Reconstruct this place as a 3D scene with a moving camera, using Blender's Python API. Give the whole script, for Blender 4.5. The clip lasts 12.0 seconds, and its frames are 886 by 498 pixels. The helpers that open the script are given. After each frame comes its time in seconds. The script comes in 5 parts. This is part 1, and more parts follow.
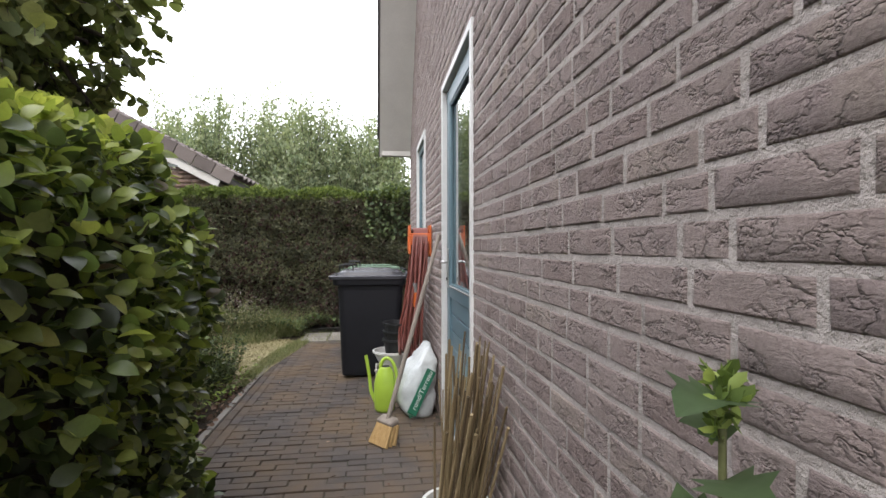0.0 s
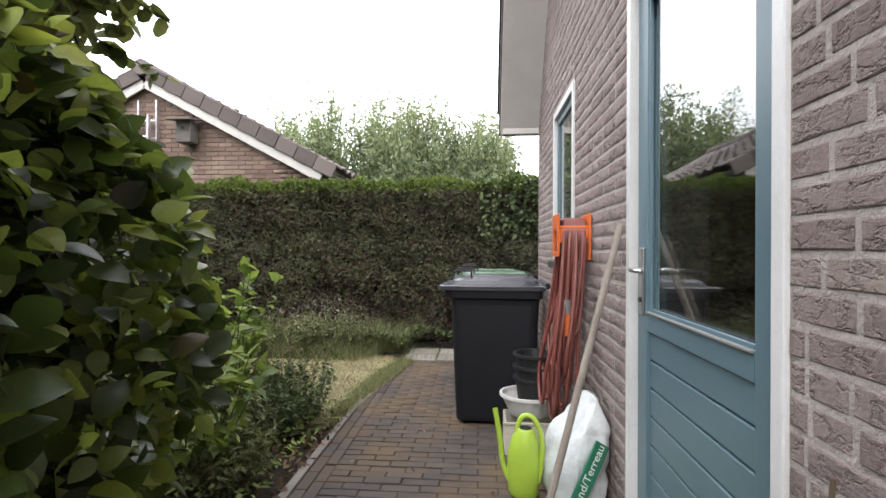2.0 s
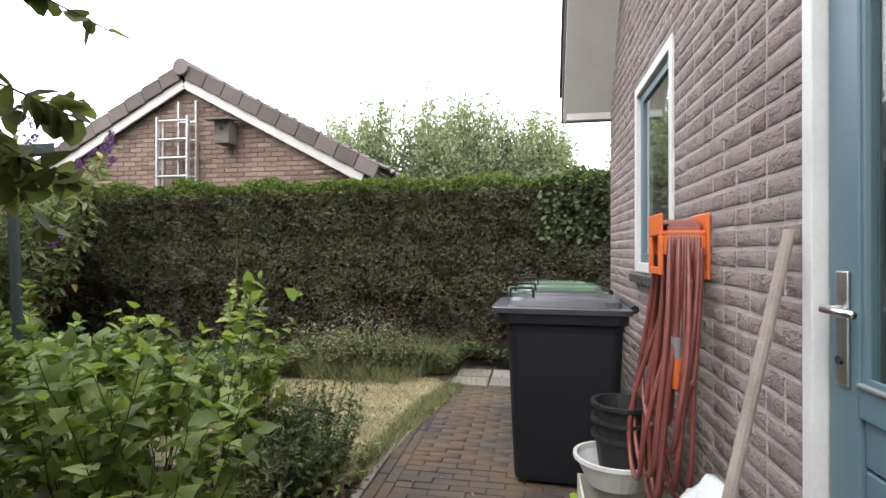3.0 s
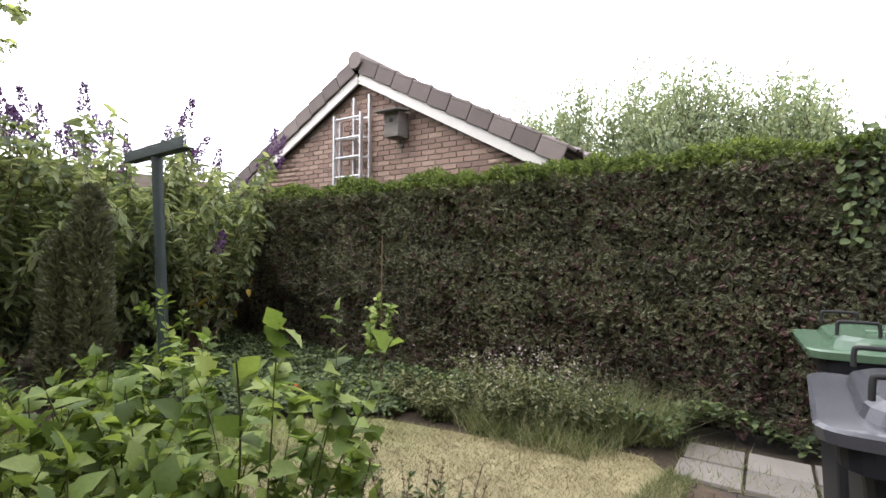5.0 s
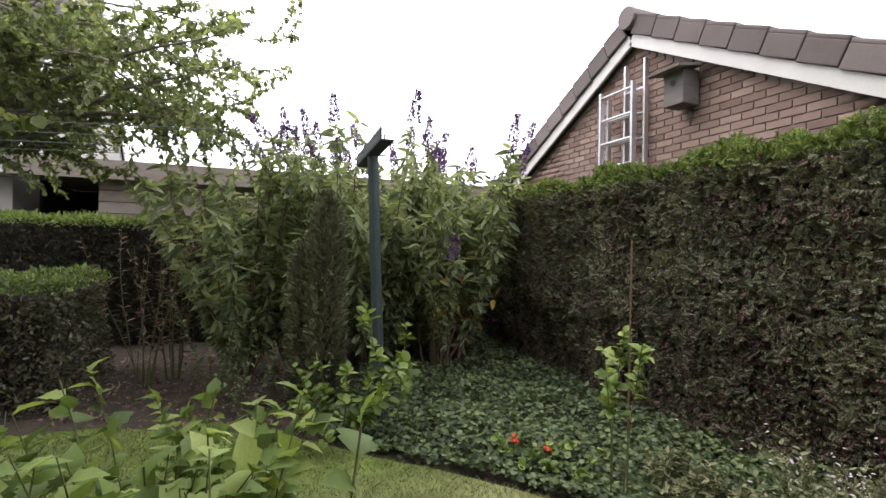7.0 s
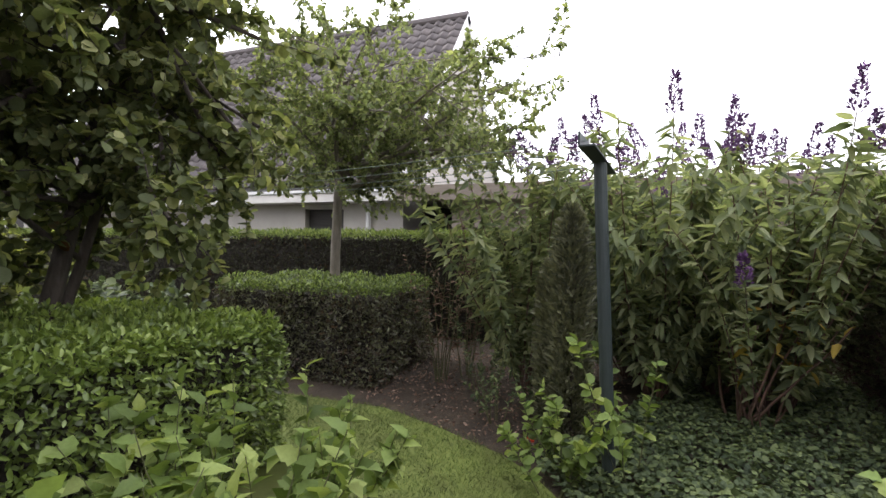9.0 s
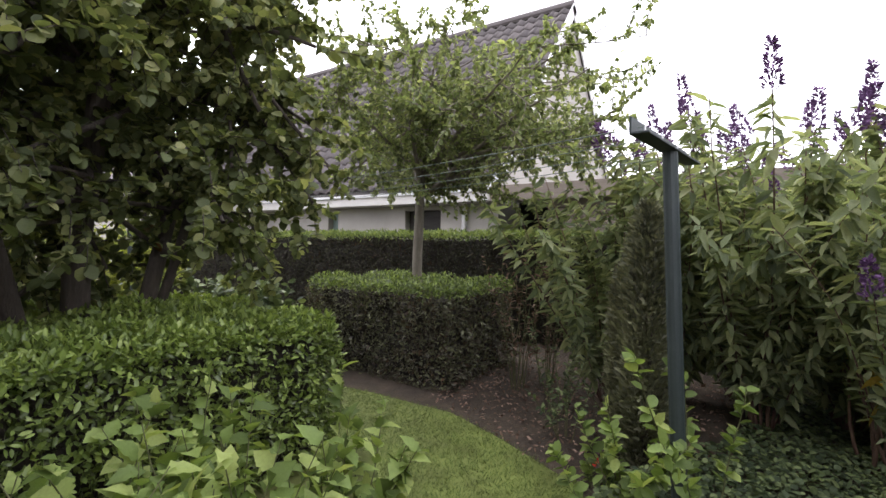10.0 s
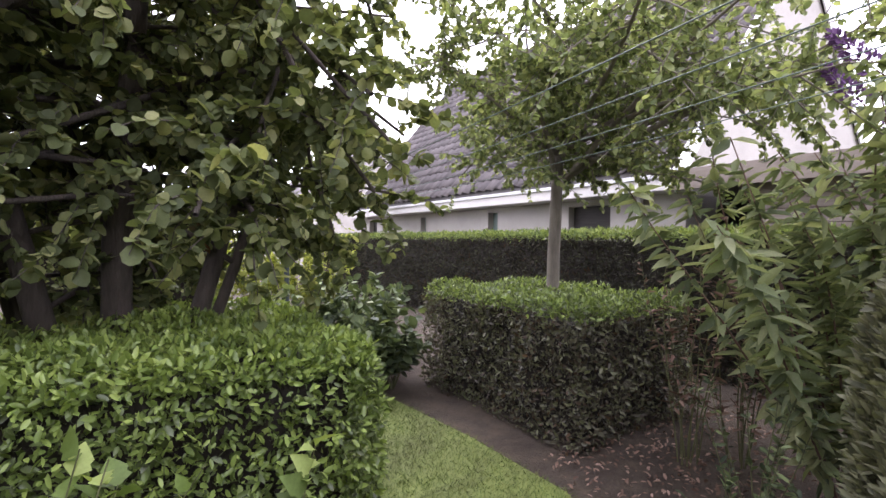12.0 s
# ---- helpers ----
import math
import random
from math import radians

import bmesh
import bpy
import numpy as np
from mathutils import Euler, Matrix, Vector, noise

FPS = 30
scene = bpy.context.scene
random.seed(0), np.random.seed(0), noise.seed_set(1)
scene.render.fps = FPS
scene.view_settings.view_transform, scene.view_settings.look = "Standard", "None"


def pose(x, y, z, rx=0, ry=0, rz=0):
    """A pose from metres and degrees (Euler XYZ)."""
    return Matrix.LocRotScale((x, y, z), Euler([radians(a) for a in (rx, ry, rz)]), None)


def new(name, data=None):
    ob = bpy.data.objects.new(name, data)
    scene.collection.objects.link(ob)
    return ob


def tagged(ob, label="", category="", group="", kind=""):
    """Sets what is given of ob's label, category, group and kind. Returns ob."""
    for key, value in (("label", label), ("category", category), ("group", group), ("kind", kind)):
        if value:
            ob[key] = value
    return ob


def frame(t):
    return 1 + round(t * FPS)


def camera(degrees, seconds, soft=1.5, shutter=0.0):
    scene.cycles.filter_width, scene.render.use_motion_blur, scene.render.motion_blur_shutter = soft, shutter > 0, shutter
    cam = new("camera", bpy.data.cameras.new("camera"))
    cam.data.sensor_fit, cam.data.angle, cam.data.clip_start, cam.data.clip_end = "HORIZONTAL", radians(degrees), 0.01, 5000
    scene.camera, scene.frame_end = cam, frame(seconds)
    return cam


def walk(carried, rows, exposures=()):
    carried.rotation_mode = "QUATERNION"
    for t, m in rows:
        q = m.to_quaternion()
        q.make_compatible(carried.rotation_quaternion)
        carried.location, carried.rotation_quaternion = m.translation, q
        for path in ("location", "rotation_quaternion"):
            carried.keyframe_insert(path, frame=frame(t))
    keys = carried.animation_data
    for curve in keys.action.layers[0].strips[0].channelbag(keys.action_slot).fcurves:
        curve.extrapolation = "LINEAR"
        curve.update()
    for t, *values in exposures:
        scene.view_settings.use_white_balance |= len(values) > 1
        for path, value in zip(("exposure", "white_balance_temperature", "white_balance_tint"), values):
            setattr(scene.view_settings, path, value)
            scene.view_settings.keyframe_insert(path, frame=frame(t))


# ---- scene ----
cam = camera(84.5, 12.0)
METRES, EYE, TILT, LEAN, TURN = 7.8, 1.28, 0.0, 0.0, -7.9
ROWS = [
    (0.0, 0.0, 0.0, 0.0, -0.0, -0.22, 0.05),
    (0.5, -0.0123, 0.0328, -0.0049, 5.49, -0.19, -0.06),
    (1.0, -0.0257, 0.0694, -0.0023, 8.84, -0.12, -0.15),
    (1.5, -0.0311, 0.1161, 0.001, 11.03, -0.04, -0.18),
    (2.0, -0.043, 0.1638, -0.0024, 12.24, 0.02, -0.23),
    (2.5, -0.0612, 0.2109, 0.0021, 13.89, 0.13, -0.1),
    (3.0, -0.064, 0.2553, 0.0046, 18.33, 0.22, -0.08),
    (5.0, -0.1293, 0.4326, 0.011, 41.58, 0.33, -0.43),
    (5.5, -0.1488, 0.4721, 0.0164, 45.53, 0.38, -0.48),
    (6.0, -0.1642, 0.5103, 0.0177, 52.63, 0.34, -0.58),
    (6.5, -0.1904, 0.5396, 0.0164, 64.55, 0.2, -0.73),
    (7.0, -0.2185, 0.5633, 0.0188, 75.89, 0.13, -0.86),
    (7.5, -0.2281, 0.5957, 0.0203, 87.23, 0.06, -0.84),
    (9.5, -0.2945, 0.7139, 0.0393, 127.02, -0.46, -0.92),
    (10.0, -0.321, 0.7251, 0.0387, 132.91, -0.52, -0.96),
    (10.5, -0.3608, 0.7158, 0.0404, 137.98, -0.57, -0.97),
    (11.0, -0.4079, 0.7079, 0.0373, 143.58, -0.6, -0.94),
    (11.5, -0.4468, 0.6905, 0.0377, 150.04, -0.62, -0.92),
    (12.0, -0.4834, 0.6582, 0.0393, 155.27, -0.69, -0.91),
]
walk(cam, [(t, pose(0, 0, EYE, TILT, LEAN, TURN) @ pose(METRES * x, METRES * y, METRES * z, 90 + pitch, roll, yaw)) for t, x, y, z, yaw, pitch, roll in ROWS], [(0.0, 0.5, 6500, 10), (1.5, 0.62, 6500, 10), (3.0, 0.7, 6500, 10), (5.0, 0.72, 6450, 12), (6.0, 0.58, 6450, 13), (7.5, 0.42, 6450, 13), (9.5, 0.42, 6500, 14), (11.0, 0.7, 6250, 20), (12.0, 0.95, 6200, 24)])

# ---- light ----
world = bpy.data.worlds.new("world")
scene.world = world
world.use_nodes = True
wn = world.node_tree.nodes
wl = world.node_tree.links
sky = wn.new("ShaderNodeTexSky")
sky.sky_type = "NISHITA"
sky.sun_disc = False
sky.sun_elevation, sky.sun_rotation = radians(50), radians(200)
sky.dust_density = 5.0
veil = wn.new("ShaderNodeMixRGB")
veil.inputs["Fac"].default_value = 0.9
veil.inputs["Color2"].default_value = (16.2, 16.4, 17.5, 1)
wl.new(sky.outputs["Color"], veil.inputs["Color1"])
wl.new(veil.outputs["Color"], wn["Background"].inputs["Color"])
wn["Background"].inputs["Strength"].default_value = 0.15
sun = new("sun", bpy.data.lights.new("sun", "SUN"))
sun.data.energy, sun.data.angle, sun.data.color = 1.2, radians(25), (1.0, 0.97, 0.93)
sun.matrix_world = pose(0, 0, 30, 40, 0, -20)


# ---- materials ----
def material(name):
    m = bpy.data.materials.new(name)
    m.use_nodes = True
    return m, m.node_tree.nodes, m.node_tree.links, m.node_tree.nodes["Principled BSDF"]


def ramp(nodes, stops):
    r = nodes.new("ShaderNodeValToRGB")
    while len(r.color_ramp.elements) < len(stops):
        r.color_ramp.elements.new(0.5)
    for e, (p, c) in zip(r.color_ramp.elements, stops):
        e.position, e.color = p, (*c, 1)
    return r


def coords(nodes, links, scale):
    g = nodes.new("ShaderNodeNewGeometry")
    m = nodes.new("ShaderNodeMapping")
    m.inputs["Scale"].default_value = scale if isinstance(scale, tuple) else (scale,) * 3
    links.new(g.outputs["Position"], m.inputs["Vector"])
    return m.outputs["Vector"]


def noise_tex(nodes, links, scale, detail=4, rough=0.6):
    n = nodes.new("ShaderNodeTexNoise")
    n.inputs["Scale"].default_value = 1.0
    n.inputs["Detail"].default_value, n.inputs["Roughness"].default_value = detail, rough
    links.new(coords(nodes, links, scale), n.inputs["Vector"])
    return n.outputs["Fac"]


def bump(nodes, links, bsdf, height, strength, distance=0.01):
    b = nodes.new("ShaderNodeBump")
    b.inputs["Strength"].default_value, b.inputs["Distance"].default_value = strength, distance
    links.new(height, b.inputs["Height"])
    links.new(b.outputs["Normal"], bsdf.inputs["Normal"])


def blend(nodes, links, kind, fac, a, b):
    m = nodes.new("ShaderNodeMixRGB")
    m.blend_type = kind
    for value, socket in ((fac, m.inputs["Fac"]), (a, m.inputs["Color1"]), (b, m.inputs["Color2"])):
        if isinstance(value, (int, float)):
            socket.default_value = value
        elif isinstance(value, tuple):
            socket.default_value = (*value, 1)
        else:
            links.new(value, socket)
    return m.outputs["Color"]


def surface(name, stops, scale=6.0, rough=0.7, metal=0.0, grain=0.25, grain_scale=None, per="", spread=0.3, depth=0.004):
    """Two scales of noise over a colour ramp; per: 'object' or 'island' shifts the tone piece by piece."""
    m, n, l, b = material(name)
    big = noise_tex(n, l, scale, 5)
    fine_scale = grain_scale or (tuple(s * 12 for s in scale) if isinstance(scale, tuple) else scale * 12)
    fine = noise_tex(n, l, fine_scale, 4, 0.7)
    mixed = blend(n, l, "MIX", 0.35, big, fine)
    if per:
        src = n.new("ShaderNodeObjectInfo") if per == "object" else n.new("ShaderNodeNewGeometry")
        rnd = src.outputs["Random"] if per == "object" else src.outputs["Random Per Island"]
        mixed = blend(n, l, "MIX", spread, mixed, rnd)
    r = ramp(n, stops)
    l.new(mixed, r.inputs["Fac"])
    l.new(r.outputs["Color"], b.inputs["Base Color"])
    b.inputs["Roughness"].default_value, b.inputs["Metallic"].default_value = rough, metal
    if grain:
        bump(n, l, b, fine, grain, depth)
    return m


def leafy(name, dark, mid, light, gloss=0.5, through_light=0.3, brown=0.0, glow=(1.25, 1.27, 0.72), patchy=0.4):
    """Foliage: tone by leaf and by patch, with light that shines through."""
    dark, mid, light = [(r * 1.14, g * 0.97, b * 1.3) for r, g, b in (dark, mid, light)]
    m, n, l, b = material(name)
    g = n.new("ShaderNodeNewGeometry")
    patch = noise_tex(n, l, 2.2, 3)
    tone = blend(n, l, "MIX", patchy, g.outputs["Random Per Island"], patch)
    stops = [(0.2, dark), (0.5, mid), (0.85, light)]
    if brown:
        stops = [(0.12, (0.13, 0.07, 0.03)), (0.12 + brown, dark), (0.55, mid), (0.85, light)]
    r = ramp(n, stops)
    l.new(tone, r.inputs["Fac"])
    vein = noise_tex(n, l, 90, 2)
    colour = blend(n, l, "MULTIPLY", 0.35, r.outputs["Color"], vein)
    l.new(colour, b.inputs["Base Color"])
    b.inputs["Roughness"].default_value, b.inputs["Specular IOR Level"].default_value = gloss, 0.5 if gloss < 0.45 else 0.2
    t = n.new("ShaderNodeBsdfTranslucent")
    l.new(blend(n, l, "MULTIPLY", 1.0, colour, glow), t.inputs["Color"])
    mix = n.new("ShaderNodeMixShader")
    mix.inputs["Fac"].default_value = through_light
    l.new(b.outputs["BSDF"], mix.inputs[1])
    l.new(t.outputs["BSDF"], mix.inputs[2])
    l.new(mix.outputs["Shader"], n["Material Output"].inputs["Surface"])
    return m


def plain(name, colour, rough=0.5, metal=0.0, grain=0.08, scale=40):
    lo, hi = tuple(c * 0.85 for c in colour), tuple(min(1, c * 1.12) for c in colour)
    return surface(name, [(0.3, lo), (0.7, hi)], scale / 10, rough, metal, grain, scale * 4, depth=0.001)


M_soil = surface("soil", [(0.25, (0.026, 0.017, 0.011)), (0.5, (0.056, 0.04, 0.026)), (0.75, (0.11, 0.082, 0.052))], 5, 0.95, 0, 1.0, 45, depth=0.03)
M_far_grass = surface("meadow", [(0.3, (0.03, 0.05, 0.02)), (0.7, (0.07, 0.1, 0.04))], 0.3, 0.95, 0, 0.3, 20)
M_mortar = surface("mortar", [(0.3, (0.33, 0.29, 0.268)), (0.7, (0.46, 0.412, 0.385))], 7, 0.95, 0, 1.0, 70, depth=0.012)
M_joint_sand = surface("joint_sand", [(0.3, (0.03, 0.027, 0.02)), (0.7, (0.065, 0.058, 0.036))], 6, 0.95, 0, 0.6, 120)
M_white_paint = surface("white_paint", [(0.3, (0.52, 0.515, 0.505)), (0.7, (0.66, 0.66, 0.65))], 3, 0.45, 0, 0.1, 60)
M_teal_paint = surface("blue_grey_paint", [(0.3, (0.082, 0.138, 0.165)), (0.7, (0.1, 0.165, 0.195))], 2.5, 0.4, 0, 0.05, 90, depth=0.001)
M_cream_board = surface("cream_board", [(0.3, (0.5, 0.48, 0.45)), (0.7, (0.64, 0.62, 0.58))], 2.5, 0.6, 0, 0.1, 60)
M_render_white = surface("white_render", [(0.25, (0.31, 0.292, 0.262)), (0.7, (0.44, 0.415, 0.372))], 1.5, 0.9, 0, 0.4, 50)
# Dark timber, also used where shade is put in as a dark surface.
M_dark_wood_shade = surface("dark_wood_shade", [(0.3, (0.02, 0.018, 0.016)), (0.7, (0.05, 0.045, 0.04))], (3, 3, 30), 0.8)
M_bark = surface("bark", [(0.25, (0.03, 0.024, 0.02)), (0.7, (0.1, 0.08, 0.065))], (14, 14, 3), 0.9, 0, 0.9, (60, 60, 14), depth=0.02)
M_bark_pale = surface("pale_bark", [(0.25, (0.1, 0.085, 0.065)), (0.7, (0.24, 0.21, 0.17))], (14, 14, 4), 0.9, 0, 0.7, (60, 60, 14), depth=0.01)
# Near-black fill for the solid block added inside each hedge.
M_hedge_core = surface("twigs", [(0.3, (0.012, 0.01, 0.008)), (0.7, (0.04, 0.03, 0.022))], 9, 0.95, 0, 0.8, 60, depth=0.03)
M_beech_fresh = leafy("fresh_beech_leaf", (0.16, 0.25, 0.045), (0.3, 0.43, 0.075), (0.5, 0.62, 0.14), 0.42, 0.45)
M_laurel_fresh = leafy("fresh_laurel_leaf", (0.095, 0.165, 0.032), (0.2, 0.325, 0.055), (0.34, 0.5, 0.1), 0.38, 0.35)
# Yew leaf darkened: the shade of the backlit hedge face is put into its colour.
M_shaded_hedge = leafy("shaded_hedge_leaf", (0.022, 0.026, 0.015), (0.042, 0.048, 0.024), (0.08, 0.095, 0.04), 0.7, 0.15, 0.15)
M_tile = surface("roof_tile", [(0.2, (0.055, 0.047, 0.047)), (0.55, (0.105, 0.092, 0.09)), (0.8, (0.16, 0.138, 0.132))], 3, 0.75, 0, 0.5, 60, "island", 0.4)
M_beech = leafy("beech_leaf", (0.035, 0.06, 0.021), (0.105, 0.175, 0.037), (0.34, 0.46, 0.095), 0.34, 0.4, 0.1)
M_yew = leafy("yew_leaf", (0.08, 0.1, 0.058), (0.195, 0.235, 0.115), (0.29, 0.35, 0.155), 0.65, 0.3, 0.1, patchy=0.62)
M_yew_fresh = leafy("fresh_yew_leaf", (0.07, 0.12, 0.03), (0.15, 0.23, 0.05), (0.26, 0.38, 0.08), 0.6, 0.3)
M_laurel = leafy("laurel_leaf", (0.06, 0.09, 0.026), (0.145, 0.24, 0.045), (0.33, 0.5, 0.095), 0.36, 0.28, 0.05)
M_small_leaf = leafy("small_dark_leaf", (0.055, 0.055, 0.03), (0.105, 0.12, 0.055), (0.18, 0.225, 0.085), 0.4, 0.25, 0.2)
M_tree_leaf = leafy("tree_leaf", (0.065, 0.095, 0.033), (0.15, 0.21, 0.065), (0.35, 0.42, 0.14), 0.5, 0.45, 0.02)
M_fruit_leaf = leafy("fruit_tree_leaf", (0.1, 0.14, 0.055), (0.2, 0.29, 0.1), (0.4, 0.5, 0.19), 0.5, 0.5)
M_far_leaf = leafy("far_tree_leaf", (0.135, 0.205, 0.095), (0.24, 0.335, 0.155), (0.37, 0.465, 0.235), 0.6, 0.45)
M_buddleia = leafy("buddleia_leaf", (0.105, 0.155, 0.07), (0.225, 0.315, 0.125), (0.42, 0.52, 0.225), 0.5, 0.5)
M_shrub = leafy("shrub_leaf", (0.095, 0.16, 0.038), (0.21, 0.345, 0.072), (0.41, 0.56, 0.14), 0.5, 0.4)
M_ivy = leafy("ground_ivy_leaf", (0.045, 0.075, 0.032), (0.105, 0.165, 0.06), (0.22, 0.32, 0.1), 0.5, 0.25)
M_dead_twig = leafy("dead_twig", (0.06, 0.042, 0.03), (0.115, 0.08, 0.055), (0.2, 0.145, 0.1), 0.8, 0.1)
M_purple = leafy("purple_flower", (0.085, 0.05, 0.09), (0.15, 0.09, 0.155), (0.28, 0.19, 0.28), 0.8, 0.2, 0.0, (1.0, 1.0, 1.0))


# ---- builders ----
def mesh_object(name, verts, faces, mat, parent=None):
    me = bpy.data.meshes.new(name)
    me.from_pydata([tuple(v) for v in verts], [], [tuple(f) for f in faces])
    me.materials.append(mat)
    me.update()
    ob = new(name, me)
    ob.parent = parent
    return ob


def part(name, bm, mat, parent=None, label="", smooth=False):
    me = bpy.data.meshes.new(name)
    bmesh.ops.recalc_face_normals(bm, faces=bm.faces)
    bm.to_mesh(me)
    bm.free()
    me.materials.append(mat)
    if smooth:
        me.shade_smooth()
    ob = new(name, me)
    ob.parent = parent
    return tagged(ob, label)


def thing(name, label, category, group="", kind="", at=(0, 0, 0), turn=0.0):
    ob = new(name)
    ob.matrix_world = pose(*at, 0, 0, turn)
    return tagged(ob, label, category, group, kind)


def box(bm, lo, hi, bevel=0.0, m=None):
    """A box between two corners, with its edges rounded."""
    c = [(a + b) / 2 for a, b in zip(lo, hi)]
    s = [b - a for a, b in zip(lo, hi)]
    t = Matrix.Translation(c) @ Matrix.Diagonal((*s, 1))
    made = bmesh.ops.create_cube(bm, size=1, matrix=(m @ t) if m else t)
    if bevel:
        edges = list({e for v in made["verts"] for e in v.link_edges})
        bmesh.ops.bevel(bm, geom=edges, offset=bevel, segments=2, affect="EDGES", profile=0.5)
    return bm


def rod(bm, a, b, r0, r1=None, sides=8):
    a, b = Vector(a), Vector(b)
    d = b - a
    m = Matrix.Translation((a + b) / 2) @ d.to_track_quat("Z", "Y").to_matrix().to_4x4()
    bmesh.ops.create_cone(bm, cap_ends=True, segments=sides, radius1=r0, radius2=r0 if r1 is None else r1, depth=d.length, matrix=m)
    return bm


def sheet(name, verts, faces, mat, parent=None):
    """A large mesh from arrays, all faces with the same number of corners."""
    verts, faces = np.asarray(verts, float), np.asarray(faces, int)
    me = bpy.data.meshes.new(name)
    n, k = faces.shape
    me.vertices.add(len(verts))
    me.vertices.foreach_set("co", verts.ravel())
    me.loops.add(n * k)
    me.loops.foreach_set("vertex_index", faces.ravel())
    me.polygons.add(n)
    me.polygons.foreach_set("loop_start", np.arange(0, n * k, k))
    me.materials.append(mat)
    me.update(calc_edges=True)
    ob = new(name, me)
    ob.parent = parent
    return ob


def unit(v):
    return v / np.maximum(np.linalg.norm(v, axis=-1, keepdims=True), 1e-9)


def leaf_shape(kind):
    """A leaf along x, one unit long, facing z: corners and faces."""
    rows = {"broad": [(0, .02, 0), (.1, .19, .02), (.3, .33, .03), (.52, .35, .02), (.74, .26, -.02), (.9, .12, -.06), (1, .01, -.1)],
            "round": [(0, .05, 0), (.2, .4, .03), (.6, .46, 0), (.88, .22, -.06), (1, .02, -.12)],
            "lance": [(0, .02, 0), (.3, .15, .02), (.65, .12, -.05), (1, .005, -.2)],
            "oval": [(0, .02, 0), (.35, .2, .02), (.7, .19, 0), (1, .02, -.08)],
            "lobed": [(0, .04, 0), (.1, .36, .06), (.25, .26, .03), (.42, .47, .02), (.6, .24, .0), (.78, .2, -.06), (1, .01, -.18)],
            "toothed": [(0, .03, 0), (.2, .38, .05), (.36, .28, .03), (.5, .35, .0), (.75, .18, -.06), (1, .01, -.16)]}[kind]
    v, f = [], []
    for x, w, z in rows:
        v += [(x, -w, z + w * .25), (x, 0, z), (x, w, z + w * .25)]
    for i in range(len(rows) - 1):
        a = 3 * i
        f += [(a, a + 3, a + 4, a + 1), (a + 1, a + 4, a + 5, a + 2)]
    return np.array(v), np.array(f)


def small_leaf(w0, w1, curl=-.08):
    """A plain folded leaf of two quads, one unit long along x."""
    return np.array([(0, 0, 0), (.3, -w0, w0 * .3), (.7, -w1, w1 * .3 + curl * .4), (1, 0, curl), (.7, w1, w1 * .3 + curl * .4), (.3, w0, w0 * .3)]), np.array([(0, 1, 2, 3), (0, 3, 4, 5)])


def round_leaf(curl=-.12):
    """A rounded leaf of two five-cornered halves, folded on its midrib."""
    side = [(.1, .25), (.45, .45), (.82, .3)]
    left = [(x, -w, w * .25 + curl * x * x) for x, w in side]
    right = [(x, w, w * .25 + curl * x * x) for x, w in reversed(side)]
    return np.array([(0, 0, 0), *left, (1, 0, curl), *right]), np.array([(0, 1, 2, 3, 4), (0, 4, 5, 6, 7)])


def sprig_shape(pairs=4):
    """A small yew twig: a spine with leaflets to both sides, all of one piece."""
    v, f = [(i / pairs, 0, -.06 * (i / pairs) ** 2) for i in range(pairs + 1)], []
    for i in range(pairs):
        ln = .5 * (1 - .55 * i / pairs)
        for s in (-1, 1):
            k = len(v)
            v += [(i / pairs + ln * .6, s * ln, .04), (i / pairs + ln * .75, s * ln * .8, .03)]
            f.append((i, k, k + 1, i + 1))
    return np.array(v, float), np.array(f)


def scatter(shape, at, way, face, size, rng, spread=0.5):
    """Copies of a leaf shape at points: each along way, facing face, both loosened by spread. Returns corners and faces."""
    tv, tf = shape
    n = len(at)
    way = unit(way + rng.normal(0, spread, (n, 3)))
    face = face + rng.normal(0, spread, (n, 3))
    y = unit(np.cross(face, way))
    z = np.cross(way, y)
    s = size * rng.uniform(.65, 1.25, n)
    loc = tv[None] * s[:, None, None]
    v = at[:, None] + loc[..., :1] * way[:, None] + loc[..., 1:2] * y[:, None] + loc[..., 2:] * z[:, None]
    f = tf[None] + (np.arange(n) * len(tv))[:, None, None]
    return v.reshape(-1, 3), f.reshape(-1, tf.shape[1])


def join(pieces):
    vs, fs, base = [], [], 0
    for v, f in pieces:
        vs.append(v)
        fs.append(f + base)
        base += len(v)
    return np.concatenate(vs), np.concatenate(fs)


def wobble(p, scale, amount):
    """Uneven offsets that hang together over a distance of 1/scale."""
    a = np.sin(p[:, :1] * scale * 2.1 + p[:, 1:2] * scale * 1.3 + .7) + np.sin(p[:, 1:2] * scale * 2.7 - p[:, 2:] * scale * 1.9 + 2.1) + np.sin(p[:, 2:] * scale * 2.3 + p[:, :1] * scale * 1.7 + 4.0)
    return a / 3 * amount


